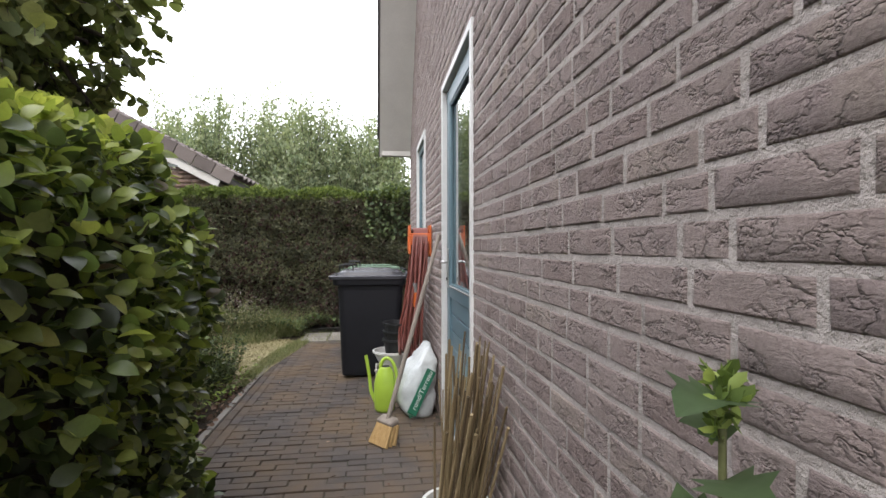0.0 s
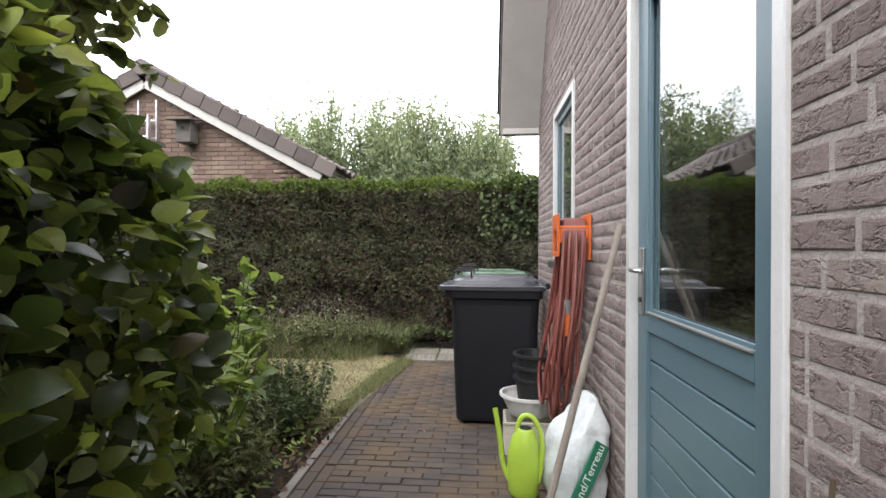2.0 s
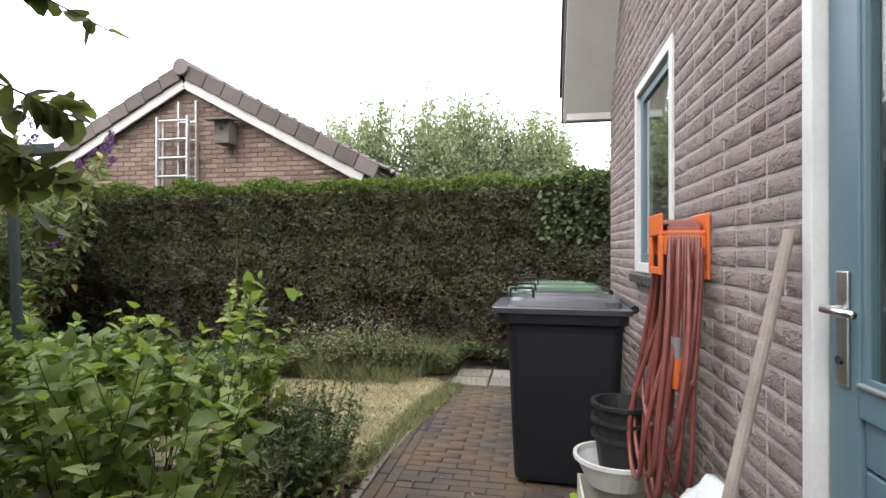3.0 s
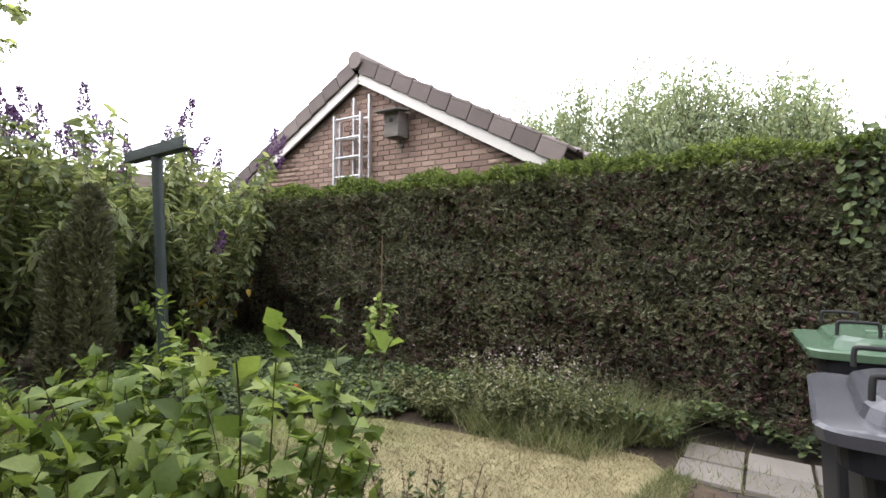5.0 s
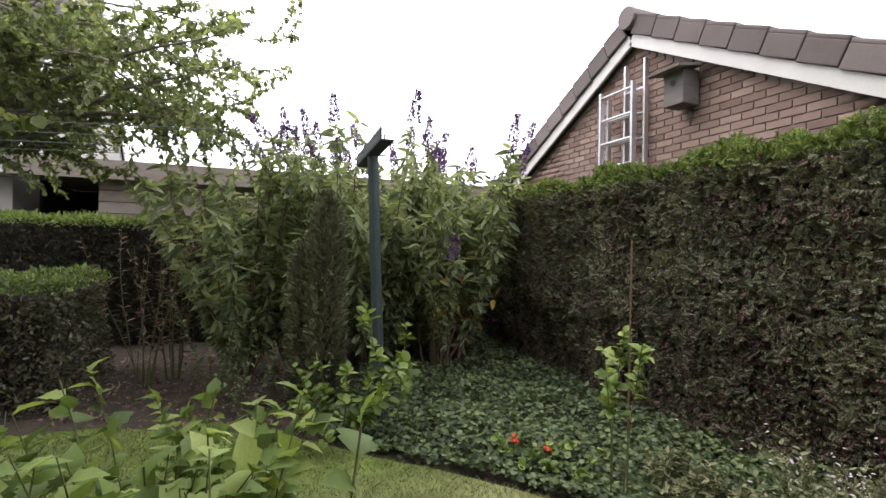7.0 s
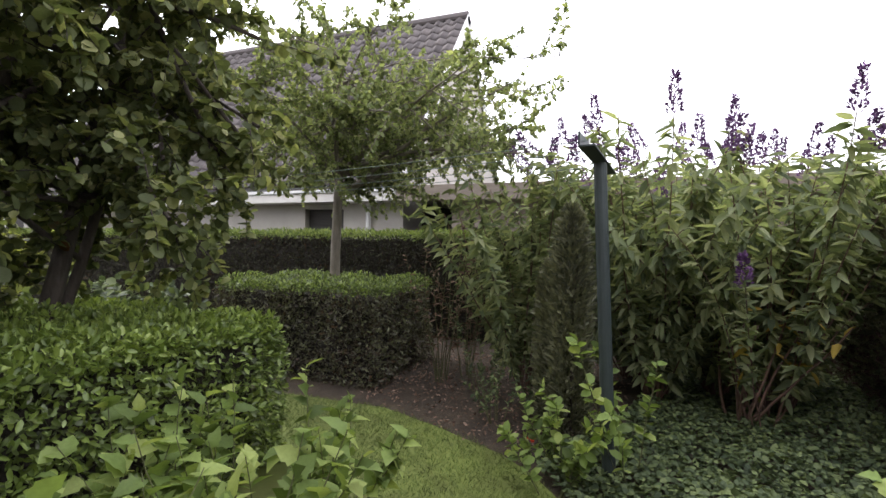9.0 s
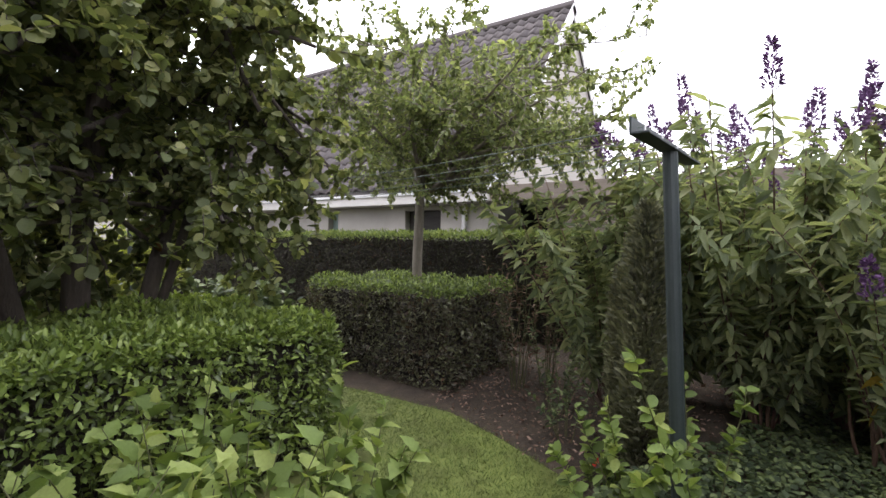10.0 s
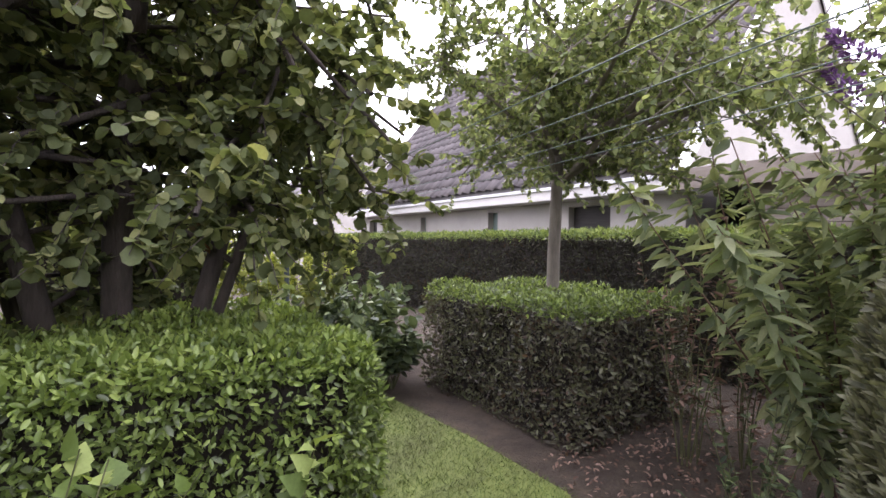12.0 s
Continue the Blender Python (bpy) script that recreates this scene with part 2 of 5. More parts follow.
def hedge_shell(lo, hi, per_m2, rng, sides="xXyYT", rounding=0.12, uneven=0.04, deep=0.1):
    """Points on a clipped hedge's faces with their outward normals."""
    lo, hi = np.array(lo, float), np.array(hi, float)
    d = hi - lo
    faces = {"x": (0, lo[0], -1), "X": (0, hi[0], 1), "y": (1, lo[1], -1), "Y": (1, hi[1], 1), "T": (2, hi[2], 1)}
    P, N = [], []
    for s in sides:
        ax, at, sign = faces[s]
        o = [i for i in range(3) if i != ax]
        n = int(per_m2 * d[o[0]] * d[o[1]])
        p = lo + rng.random((n, 3)) * d
        p[:, ax] = at
        nn = np.zeros((n, 3))
        nn[:, ax] = sign
        P.append(p)
        N.append(nn)
    P, N = np.concatenate(P), np.concatenate(N)
    inner = np.clip(P, lo + rounding * np.array([1, 1, 0]), hi - rounding)
    out = unit(P - inner + N * 1e-4)
    P = inner + out * rounding
    P = P + out * (wobble(P, 3, uneven) + wobble(P, 9, uneven * .5) - rng.random((len(P), 1)) ** 2 * deep)
    return P, out


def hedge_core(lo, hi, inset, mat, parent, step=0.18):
    """A dark uneven block added inside a hedge, so that it can't be seen through."""
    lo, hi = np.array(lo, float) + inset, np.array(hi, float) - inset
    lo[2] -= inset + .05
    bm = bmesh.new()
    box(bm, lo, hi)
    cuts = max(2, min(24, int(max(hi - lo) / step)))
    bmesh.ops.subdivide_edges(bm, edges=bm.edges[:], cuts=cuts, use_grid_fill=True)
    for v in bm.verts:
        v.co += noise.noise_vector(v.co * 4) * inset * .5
    return part("dark_core", bm, mat, parent)


def hedge(name, label, lo, hi, shape, size, per_m2, mat, seed, sides="xXyYT", inset=0.14, up=0.35, spread=0.6, rounding=0.12, uneven=0.04, deep=0.1, fresh=None, reach=0.45, flat=0.0, tips=0.0, dead=0.0):
    rng = np.random.default_rng(seed)
    top = thing(name, label, "hedge")
    hedge_core(lo, hi, inset, M_hedge_core, top)
    P, N = hedge_shell(lo, hi, per_m2, rng, sides, rounding, uneven, deep)
    way = N * reach + rng.normal(0, .6, P.shape) + np.array([0, 0, up])
    facing = N * (1 - flat) + np.array([0, 0, flat])
    if fresh:
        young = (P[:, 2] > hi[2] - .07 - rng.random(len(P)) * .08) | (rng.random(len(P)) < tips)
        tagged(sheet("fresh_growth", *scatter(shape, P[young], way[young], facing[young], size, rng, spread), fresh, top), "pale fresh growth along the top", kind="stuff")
        P, facing, way = P[~young], facing[~young], way[~young]
    if dead:
        gone = rng.random(len(P)) < dead * np.clip(1.3 - P[:, 2] / hi[2] + wobble(P, 2.2, .5)[:, 0], 0, 1.2)
        tagged(sheet("dead_growth", *scatter(shape, P[gone], way[gone], facing[gone], size, rng, spread), M_dead_twig, top), "browned dead sprigs", kind="stuff")
        P, facing, way = P[~gone], facing[~gone], way[~gone]
    tagged(sheet("leaves", *scatter(shape, P, way, facing, size, rng, spread), mat, top), kind="stuff")
    return top


def lift(x):
    """The ground's height: level by the house, rising gently across the garden."""
    return float(np.interp(x, (-7.5, -1.1), (0.19, 0.0)))


# ---- ground ----
xs, ys = [-2000, -60, -7.5, -4, -1.1, 0, 60, 2000], [-2000, -60, -6, 0, 4, 8, 60, 2000]
mesh_ground = mesh_object("ground", [(x, y, lift(x) - 0.02) for x in xs for y in ys],
                          [(i * 8 + j, i * 8 + 8 + j, i * 8 + 9 + j, i * 8 + j + 1) for i in range(7) for j in range(7)], M_soil)
tagged(mesh_ground, "dark bare soil with litter between the plants", "ground", kind="structure")

LAWN = [(-1.14, 4.75), (-1.1, 5.4), (-0.98, 6.1), (-0.93, 6.65), (-1.2, 6.95), (-1.6, 6.9), (-2.23, 6.57), (-3.05, 6.39), (-3.5, 6.02), (-3.85, 5.7), (-4.2, 5.3),
        (-4.5, 5.05), (-4.7, 4.8), (-4.98, 4.21), (-5.21, 3.6), (-5.2, 2.6), (-5.1, 1.5), (-4.9, -0.5), (-4.3, -0.6), (-4.25, 1.5), (-4.2, 3.6), (-3.6, 4.45), (-2.6, 4.6), (-1.9, 4.7)]


def inside(p, poly):
    hit = np.zeros(len(p), bool)
    for (x0, y0), (x1, y1) in zip(poly, poly[1:] + poly[:1]):
        cross = ((y0 > p[:, 1]) != (y1 > p[:, 1])) & (p[:, 0] < (x1 - x0) * (p[:, 1] - y0) / (y1 - y0 + 1e-12) + x0)
        hit ^= cross
    return hit


def lawn_material():
    m, n, l, b = material("lawn_grass")
    g = n.new("ShaderNodeNewGeometry")
    split = n.new("ShaderNodeSeparateXYZ")
    l.new(g.outputs["Position"], split.inputs["Vector"])
    span = n.new("ShaderNodeMapRange")
    span.inputs["From Min"].default_value, span.inputs["From Max"].default_value = -4.0, -2.3
    l.new(split.outputs["X"], span.inputs["Value"])
    patch = noise_tex(n, l, 1.6, 4)
    dry = blend(n, l, "OVERLAY", 0.9, span.outputs["Result"], patch)
    green = ramp(n, [(0.1, (0.055, 0.092, 0.013)), (0.6, (0.115, 0.168, 0.025)), (0.95, (0.19, 0.22, 0.05))])
    straw = ramp(n, [(0.1, (0.16, 0.165, 0.06)), (0.5, (0.285, 0.25, 0.125)), (0.95, (0.4, 0.35, 0.205))])
    for r in (green, straw):
        l.new(g.outputs["Random Per Island"], r.inputs["Fac"])
    worn = ramp(n, [(0.3, (0.5, 0.46, 0.42)), (0.65, (1.0, 1.0, 1.0))])
    l.new(noise_tex(n, l, 3.7, 5), worn.inputs["Fac"])
    l.new(blend(n, l, "MULTIPLY", 0.8, blend(n, l, "MIX", dry, green.outputs["Color"], straw.outputs["Color"]), worn.outputs["Color"]), b.inputs["Base Color"])
    b.inputs["Roughness"].default_value = 0.8
    return m


M_lawn = lawn_material()
bm = bmesh.new()
bm.faces.new([bm.verts.new((x, y, lift(x) + 0.004)) for x, y in LAWN])
bmesh.ops.triangulate(bm, faces=bm.faces[:])
lawn = tagged(part("lawn", bm, M_lawn), "short lawn, green to dry straw yellow, worn in places", "lawn", kind="structure")


def blades(n, poly, lo, hi, length, rng, lean=0.5, width=0.004):
    """Grass blades rooted inside an outline: tapering triangles."""
    p = rng.random((n, 2)) * (np.array(hi) - np.array(lo)) + np.array(lo)
    p = p[inside(p, poly)] if poly else p
    n = len(p)
    root = np.column_stack([p, np.interp(p[:, 0], (-7.5, -1.1), (0.19, 0.0))])
    a = rng.random(n) * math.tau
    side = np.column_stack([np.cos(a), np.sin(a), np.zeros(n)]) * width
    tip = root + np.column_stack([rng.normal(0, lean, n), rng.normal(0, lean, n), np.ones(n)]) * (length * rng.uniform(.5, 1.3, n))[:, None]
    return np.stack([root - side, root + side, tip], 1).reshape(-1, 3), np.arange(3 * n).reshape(-1, 3)


rng = np.random.default_rng(5)
tagged(sheet("grass", *join([blades(230000, LAWN, (-5.3, -0.6), (-0.9, 7.0), 0.03, rng, 1.0, 0.0026)]), M_lawn), "short mown grass blades, green and straw yellow", "grass", kind="stuff")


# ---- the house by the path ----
EAVE_Y, EAVE_Z, PITCH, RIDGE_Y = 6.74, 2.6, 1.5, 1.9
WALL_X = 0.48
DOOR, WINDOW = (2.37, 3.46, 0.0, 2.42), (4.67, 5.58, 1.18, 2.42)


def roof_z(y):
    return EAVE_Z + PITCH * (EAVE_Y - RIDGE_Y - abs(y - RIDGE_Y))


def prism(bm, outline, x0, x1):
    """A flat outline in y and z, drawn out from x0 to x1."""
    a = [bm.verts.new((x0, y, z)) for y, z in outline]
    b = [bm.verts.new((x1, y, z)) for y, z in outline]
    bm.faces.new(a)
    bm.faces.new(b[::-1])
    for i in range(len(a)):
        j = (i + 1) % len(a)
        bm.faces.new((a[i], b[i], b[j], a[j]))


bm = bmesh.new()
X0, X1 = WALL_X + 0.0024, WALL_X + 0.3


def column(y0, y1, z0):
    prism(bm, [(y0, z0), (y1, z0), (y1, roof_z(y1)), (y0, roof_z(y0))], X0, X1)


column(-2.9, RIDGE_Y, 0)
column(RIDGE_Y, DOOR[0], 0)
column(DOOR[0], DOOR[1], DOOR[3])
column(DOOR[1], WINDOW[0], 0)
column(WINDOW[0], WINDOW[1], WINDOW[3])
prism(bm, [(WINDOW[0], 0), (WINDOW[1], 0), (WINDOW[1], WINDOW[2]), (WINDOW[0], WINDOW[2])], X0, X1)
column(WINDOW[1], 6.72, 0)
wall_house = tagged(part("wall_house", bm, M_mortar), "old pinkish-grey hand-moulded brick wall with pale mortar", "wall", kind="structure")

bm = bmesh.new()
box(bm, (X1, 6.45, 0), (7.0, 6.72, EAVE_Z))
box(bm, (X1, -2.9, 0), (7.0, -2.63, EAVE_Z))
box(bm, (7.0, -2.9, 0), (7.3, 6.72, EAVE_Z))
# The room's shade is put into this dark colour on the added inner surfaces.
M_room_shade = surface("room_shade", [(0.3, (0.05, 0.048, 0.045)), (0.7, (0.075, 0.072, 0.07))], 2, 0.9)
tagged(part("wall_rear", bm, M_room_shade), "added rear house wall, darkened so the room looks dim", "wall", kind="structure")
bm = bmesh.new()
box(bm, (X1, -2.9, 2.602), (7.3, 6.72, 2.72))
tagged(part("ceiling", bm, M_room_shade), "added dark ceiling that keeps light out of the room", "ceiling", kind="structure")
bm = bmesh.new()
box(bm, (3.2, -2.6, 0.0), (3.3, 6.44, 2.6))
tagged(part("wall_inside", bm, M_room_shade), "added inner wall behind the door, darkened like a dim room", "wall", kind="structure")

roof = thing("house_roof", "steep dark tiled roof with a cream boarded overhang", "roof", kind="structure")
for sgn, y_low in ((1, EAVE_Y + 0.12), (-1, 2 * RIDGE_Y - EAVE_Y - 0.12)):
    bm = bmesh.new()
    prism(bm, [(y_low, roof_z(y_low) + 0.12), (RIDGE_Y, roof_z(RIDGE_Y) + 0.12), (RIDGE_Y, roof_z(RIDGE_Y) + 0.3), (y_low, roof_z(y_low) + 0.3)], 0.05, 7.5)
    part("roof_slope", bm, M_tile, roof)
bm = bmesh.new()
prism(bm, [(6.74, 2.6), (2.4, roof_z(2.4)), (2.4, roof_z(2.4) + 0.05), (6.74, 2.66)], 0.09, WALL_X + 0.01)
part("soffit", bm, M_cream_board, roof, "cream painted soffit board")
bm = bmesh.new()
prism(bm, [(6.8, 2.53), (2.4, roof_z(2.4) - 0.02), (2.4, roof_z(2.4) + 0.34), (6.8, 2.86)], 0.065, 0.09)
part("barge_board", bm, M_cream_board, roof, "cream painted barge board")
bm = bmesh.new()
prism(bm, [(6.74, 2.54), (6.8, 2.54), (6.8, 2.86), (6.74, 2.86)], 0.091, WALL_X + 0.05)
part("box_end", bm, M_cream_board, roof)
bm = bmesh.new()
prism(bm, [(6.84, 2.78), (2.4, roof_z(2.4) + 0.27), (2.4, roof_z(2.4) + 0.4), (6.84, 2.92)], 0.03, 0.064)
part("verge_trim", bm, M_dark_wood_shade, roof, "dark verge trim")


def glass_material():
    m, n, l, b = material("window_glass")
    b.inputs["Base Color"].default_value = (0.93, 0.96, 0.95, 1)
    b.inputs["Transmission Weight"].default_value = 1.0
    b.inputs["Roughness"].default_value = 0.0
    b.inputs["IOR"].default_value = 1.5
    bump(n, l, b, noise_tex(n, l, 2.0, 1), 0.02, 0.02)
    return m


M_glass = glass_material()
M_metal = surface("brushed_metal", [(0.3, (0.5, 0.5, 0.5)), (0.7, (0.65, 0.65, 0.64))], 8, 0.3, 1.0, 0.05)
M_rubber = plain("black_rubber", (0.015, 0.015, 0.016), 0.7)


def frame_ring(bm, x0, x1, y0, y1, z0, z1, w, bevel=0.004, bottom=None):
    """Four bars round an opening, butted end to end."""
    wb = w if bottom is None else bottom
    box(bm, (x0, y0, z0), (x1, y0 + w, z1), bevel)
    box(bm, (x0, y1 - w, z0), (x1, y1, z1), bevel)
    box(bm, (x0, y0 + w, z1 - w), (x1, y1 - w, z1), bevel)
    if wb:
        box(bm, (x0, y0 + w, z0), (x1, y1 - w, z0 + wb), bevel)


def build_door():
    d = thing("door_1", "closed blue-grey half-glazed back door with a plank panel", "door", kind="structure")
    y0, y1, z0, z1 = DOOR
    bm = bmesh.new()
    frame_ring(bm, WALL_X - 0.012, WALL_X + 0.12, y0, y1, 0.0, z1, 0.045, 0.004, 0.05)
    part("door_frame", bm, M_white_paint, d, "white painted frame")
    # Added lining: its dark colour stands for shade in the reveal behind the glass.
    bm = bmesh.new()
    frame_ring(bm, WALL_X + 0.123, WALL_X + 0.32, y0 + .002, y1 - .002, 0.0, z1 - .002, 0.04, 0.002, 0.02)
    part("reveal_shade", bm, M_dark_wood_shade, d, "added dark lining that hides the lit reveal")
    a, b, f = y0 + 0.056, y1 - 0.056, WALL_X + 0.022
    bm = bmesh.new()
    frame_ring(bm, f, f + 0.05, a, b, 0.06, z1 - 0.056, 0.11, 0.004, 0.1)
    box(bm, (f, a + 0.11, 0.94), (f + 0.05, b - 0.11, 1.02), 0.004)
    part("door_leaf", bm, M_teal_paint, d)
    for i in range(7):
        zz = 0.165 + i * 0.111
        bm = bmesh.new()
        box(bm, (f + 0.012, a + 0.11, zz), (f + 0.04, b - 0.11, zz + 0.104), 0.005)
        part("plank", bm, M_teal_paint, d)
    bm = bmesh.new()
    box(bm, (f + 0.035, a + 0.11, 0.16), (f + 0.045, b - 0.11, 0.94))
    part("backing", bm, M_dark_wood_shade, d)
    bm = bmesh.new()
    frame_ring(bm, f + 0.006, f + 0.02, a + 0.108, b - 0.108, 1.018, z1 - 0.164, 0.014, 0.002)
    part("glazing_bead", bm, M_teal_paint, d)
    for k in (0.024, 0.04):
        bm = bmesh.new()
        box(bm, (f + k, a + 0.11, 1.02), (f + k + 0.004, b - 0.11, z1 - 0.166))
        pane = part("pane", bm, M_glass, d)
        pane.visible_shadow = False
    bm = bmesh.new()
    box(bm, (f - 0.008, a + 0.115, 1.012), (f + 0.006, b - 0.115, 1.02), 0.002)
    part("rubber_strip", bm, plain("grey_strip", (0.2, 0.2, 0.19), 0.6), d, "weathered grey strip under the glass")
    bm = bmesh.new()
    box(bm, (f - 0.009, b - 0.085, 1.0), (f - 0.001, b - 0.04, 1.27), 0.003)
    plate = part("lock_plate", bm, M_metal, d, "brushed metal lock plate")
    bm = bmesh.new()
    rod(bm, (f - 0.006, b - 0.062, 1.18), (f - 0.05, b - 0.062, 1.18), 0.009)
    rod(bm, (f - 0.05, b - 0.068, 1.18), (f - 0.045, b - 0.17, 1.178), 0.0095)
    part("handle", bm, M_metal, plate, smooth=True)
    bm = bmesh.new()
    rod(bm, (f - 0.008, b - 0.062, 1.06), (f - 0.016, b - 0.062, 1.06), 0.011)
    part("key_cylinder", bm, M_rubber, plate)


def build_window():
    w = thing("window_1", "white-framed window with a blue-grey sash and dark sill", "window", kind="structure")
    y0, y1, z0, z1 = WINDOW
    bm = bmesh.new()
    frame_ring(bm, WALL_X - 0.012, WALL_X + 0.1, y0, y1, z0, z1, 0.06, 0.004)
    part("window_frame", bm, M_white_paint, w)
    bm = bmesh.new()
    frame_ring(bm, WALL_X + 0.015, WALL_X + 0.06, y0 + 0.064, y1 - 0.064, z0 + 0.064, z1 - 0.064, 0.055)
    part("sash", bm, M_teal_paint, w, "blue-grey sash")
    for k in (0.03, 0.046):
        bm = bmesh.new()
        box(bm, (WALL_X + k, y0 + 0.119, z0 + 0.119), (WALL_X + k + 0.004, y1 - 0.119, z1 - 0.119))
        pane = part("pane", bm, M_glass, w)
        pane.visible_shadow = False
    bm = bmesh.new()
    for i in range(9):
        a = y0 - 0.02 + i * 0.105
        box(bm, (WALL_X - 0.05, a, z0 - 0.07), (WALL_X + 0.05, a + 0.1, z0 - 0.012), 0.006)
    part("window_sill", bm, surface("sill_tile", [(0.3, (0.03, 0.028, 0.03)), (0.7, (0.07, 0.065, 0.065))], 6, 0.5), w, "dark glazed sill tiles")


build_door()
build_window()


# ---- the neighbour's garage ----
M_brown_tile = surface("brown_roof_tile", [(0.2, (0.075, 0.06, 0.055)), (0.55, (0.135, 0.11, 0.1)), (0.8, (0.19, 0.16, 0.145))], 3, 0.8, 0, 0.5, 60, "object", 0.4)
GY, APEX, SL = 8.75, (-5.46, 3.85), 0.53
M_garage_brick = surface("garage_brick", [(0.2, (0.145, 0.093, 0.072)), (0.5, (0.225, 0.15, 0.118)), (0.8, (0.3, 0.215, 0.168))], 5, 0.85, 0, 0.5, 60, "object", 0.5)
M_garage_mortar = surface("garage_mortar", [(0.3, (0.26, 0.23, 0.2)), (0.7, (0.36, 0.33, 0.3))], 5, 0.95, 0, 0.4, 60)
garage = thing("garage", "brick garage with a tiled gable roof behind the hedge", "building")
HALF = 2.6


def gz(x):
    return APEX[1] - SL * abs(x - APEX[0])


bm = bmesh.new()
L, R = APEX[0] - HALF, APEX[0] + HALF
for y0, y1 in ((GY + 0.012, GY + 0.25), (GY + 7.0, GY + 7.25)):
    a = [bm.verts.new((x, y0, z)) for x, z in ((L, 0), (R, 0), (R, gz(R)), (APEX[0], APEX[1]), (L, gz(L)))]
    b = [bm.verts.new((x, y1, z)) for x, z in ((L, 0), (R, 0), (R, gz(R)), (APEX[0], APEX[1]), (L, gz(L)))]
    bm.faces.new(a), bm.faces.new(b[::-1])
    for i in range(5):
        j = (i + 1) % 5
        bm.faces.new((a[i], a[j], b[j], b[i]))
box(bm, (L, GY + 0.25, 0), (L + 0.25, GY + 7.0, gz(L)))
box(bm, (R - 0.25, GY + 0.25, 0), (R, GY + 7.0, gz(R)))
garage_wall = part("wall", bm, M_garage_mortar, garage)
ANG = math.degrees(math.atan(SL))
for s in (-1, 1):
    m = pose(APEX[0], GY - 0.1, APEX[1], 0, s * ANG, 0)
    ln = (HALF + 0.25) / math.cos(math.atan(SL))
    bm = bmesh.new()
    x0, x1 = (0, ln) if s > 0 else (-ln, 0)
    box(bm, (x0, 0.05, 0.2), (x1, 7.4, 0.24), 0, m)
    part("roof_deck", bm, M_brown_tile, garage)
    bm = bmesh.new()
    box(bm, (x0, -0.02, -0.055), (x1, 0.012, 0.08), 0.003, m)
    part("barge_board", bm, M_cream_board, garage, "pale painted barge board")
    bm = bmesh.new()
    box(bm, (x0, 0.014, -0.02), (x1, 0.125, 0.0), 0, m)
    part("soffit", bm, M_dark_wood_shade, garage)
    roof_part = new("roof_tiles")
    roof_part.parent = garage
    bm = bmesh.new()
    box(bm, (-0.165, -0.06, 0.255), (0.165, 0.26, 0.295), 0.012)
    box(bm, (-0.165, -0.06, 0.075), (0.165, -0.024, 0.26), 0.01)
    verge_me = bpy.data.meshes.new("verge_tile")
    bm.to_mesh(verge_me)
    bm.free()
    verge_me.materials.append(M_brown_tile)
    bm = bmesh.new()
    for k in range(5):
        a, b = k / 5, (k + 1) / 5
        za, zb = 0.26 + 0.03 * math.sin(a * math.tau), 0.26 + 0.03 * math.sin(b * math.tau)
        q = [bm.verts.new(c) for c in ((-0.19, a * .3, za), (0.19, a * .3, za + .035), (0.19, b * .3, zb + .035), (-0.19, b * .3, zb), (0.19, a * .3, za), (0.19, b * .3, zb))]
        bm.faces.new(q[:4]), bm.faces.new((q[1], q[4], q[5], q[2]))
    tile_me = bpy.data.meshes.new("roof_tile")
    bm.to_mesh(tile_me)
    bm.free()
    tile_me.materials.append(M_brown_tile)
    rows = int(ln / 0.34)
    for r in range(rows + 1):
        d = (0.17 + r * 0.34)
        for c in range(-1, 11):
            ob = bpy.data.objects.new("verge_tile" if c < 0 else "roof_tile", verge_me if c < 0 else tile_me)
            scene.collection.objects.link(ob)
            ob.parent = roof_part
            ob.matrix_world = m @ pose(s * d, 0.0 if c < 0 else 0.26 + c * 0.3, 0.005, 0, -3.0 * s, 0) @ (Matrix.Diagonal((s, 1, 1, 1)))
bm = bmesh.new()
rod(bm, (APEX[0], GY - 0.2, APEX[1] + 0.25), (APEX[0], GY + 7.2, APEX[1] + 0.25), 0.125, sides=12)
part("ridge", bm, M_brown_tile, garage, "rounded ridge tiles")
bm = bmesh.new()
rod(bm, (R + 0.3, GY - 0.1, gz(R) - 0.02), (R + 0.3, GY + 7.2, gz(R) - 0.02), 0.055, sides=10)
part("gutter", bm, plain("grey_gutter", (0.1, 0.1, 0.1)), garage)


# ---- the white house beyond the back hedge ----
WE, WR, WG0, WG1 = -9.5, -13.6, -10.5, 1.5
ZE, ZR = 2.6, 7.65
white_house = thing("white_house", "white rendered house with a steep dark tiled roof", "house")
back = 2 * WR - WE
bm = bmesh.new()
wx = WE - 0.45
for y0, y1 in ((WG1 - 0.3, WG1 - 0.05), (WG0 + 0.05, WG0 + 0.3)):
    pts = [(wx, 0), (wx, ZE + 0.35), (WR, ZR - 0.25), (2 * WR - wx, ZE + 0.35), (2 * WR - wx, 0)]
    a = [bm.verts.new((x, y0, z)) for x, z in pts]
    b = [bm.verts.new((x, y1, z)) for x, z in pts]
    bm.faces.new(a), bm.faces.new(b[::-1])
    for i in range(5):
        j = (i + 1) % 5
        bm.faces.new((a[i], a[j], b[j], b[i]))
OPEN = [(-9.9, -9.3), (-6.4, -6.1), (-3.3, -2.95), (-0.85, 0.1)]
edge = WG0 + 0.3
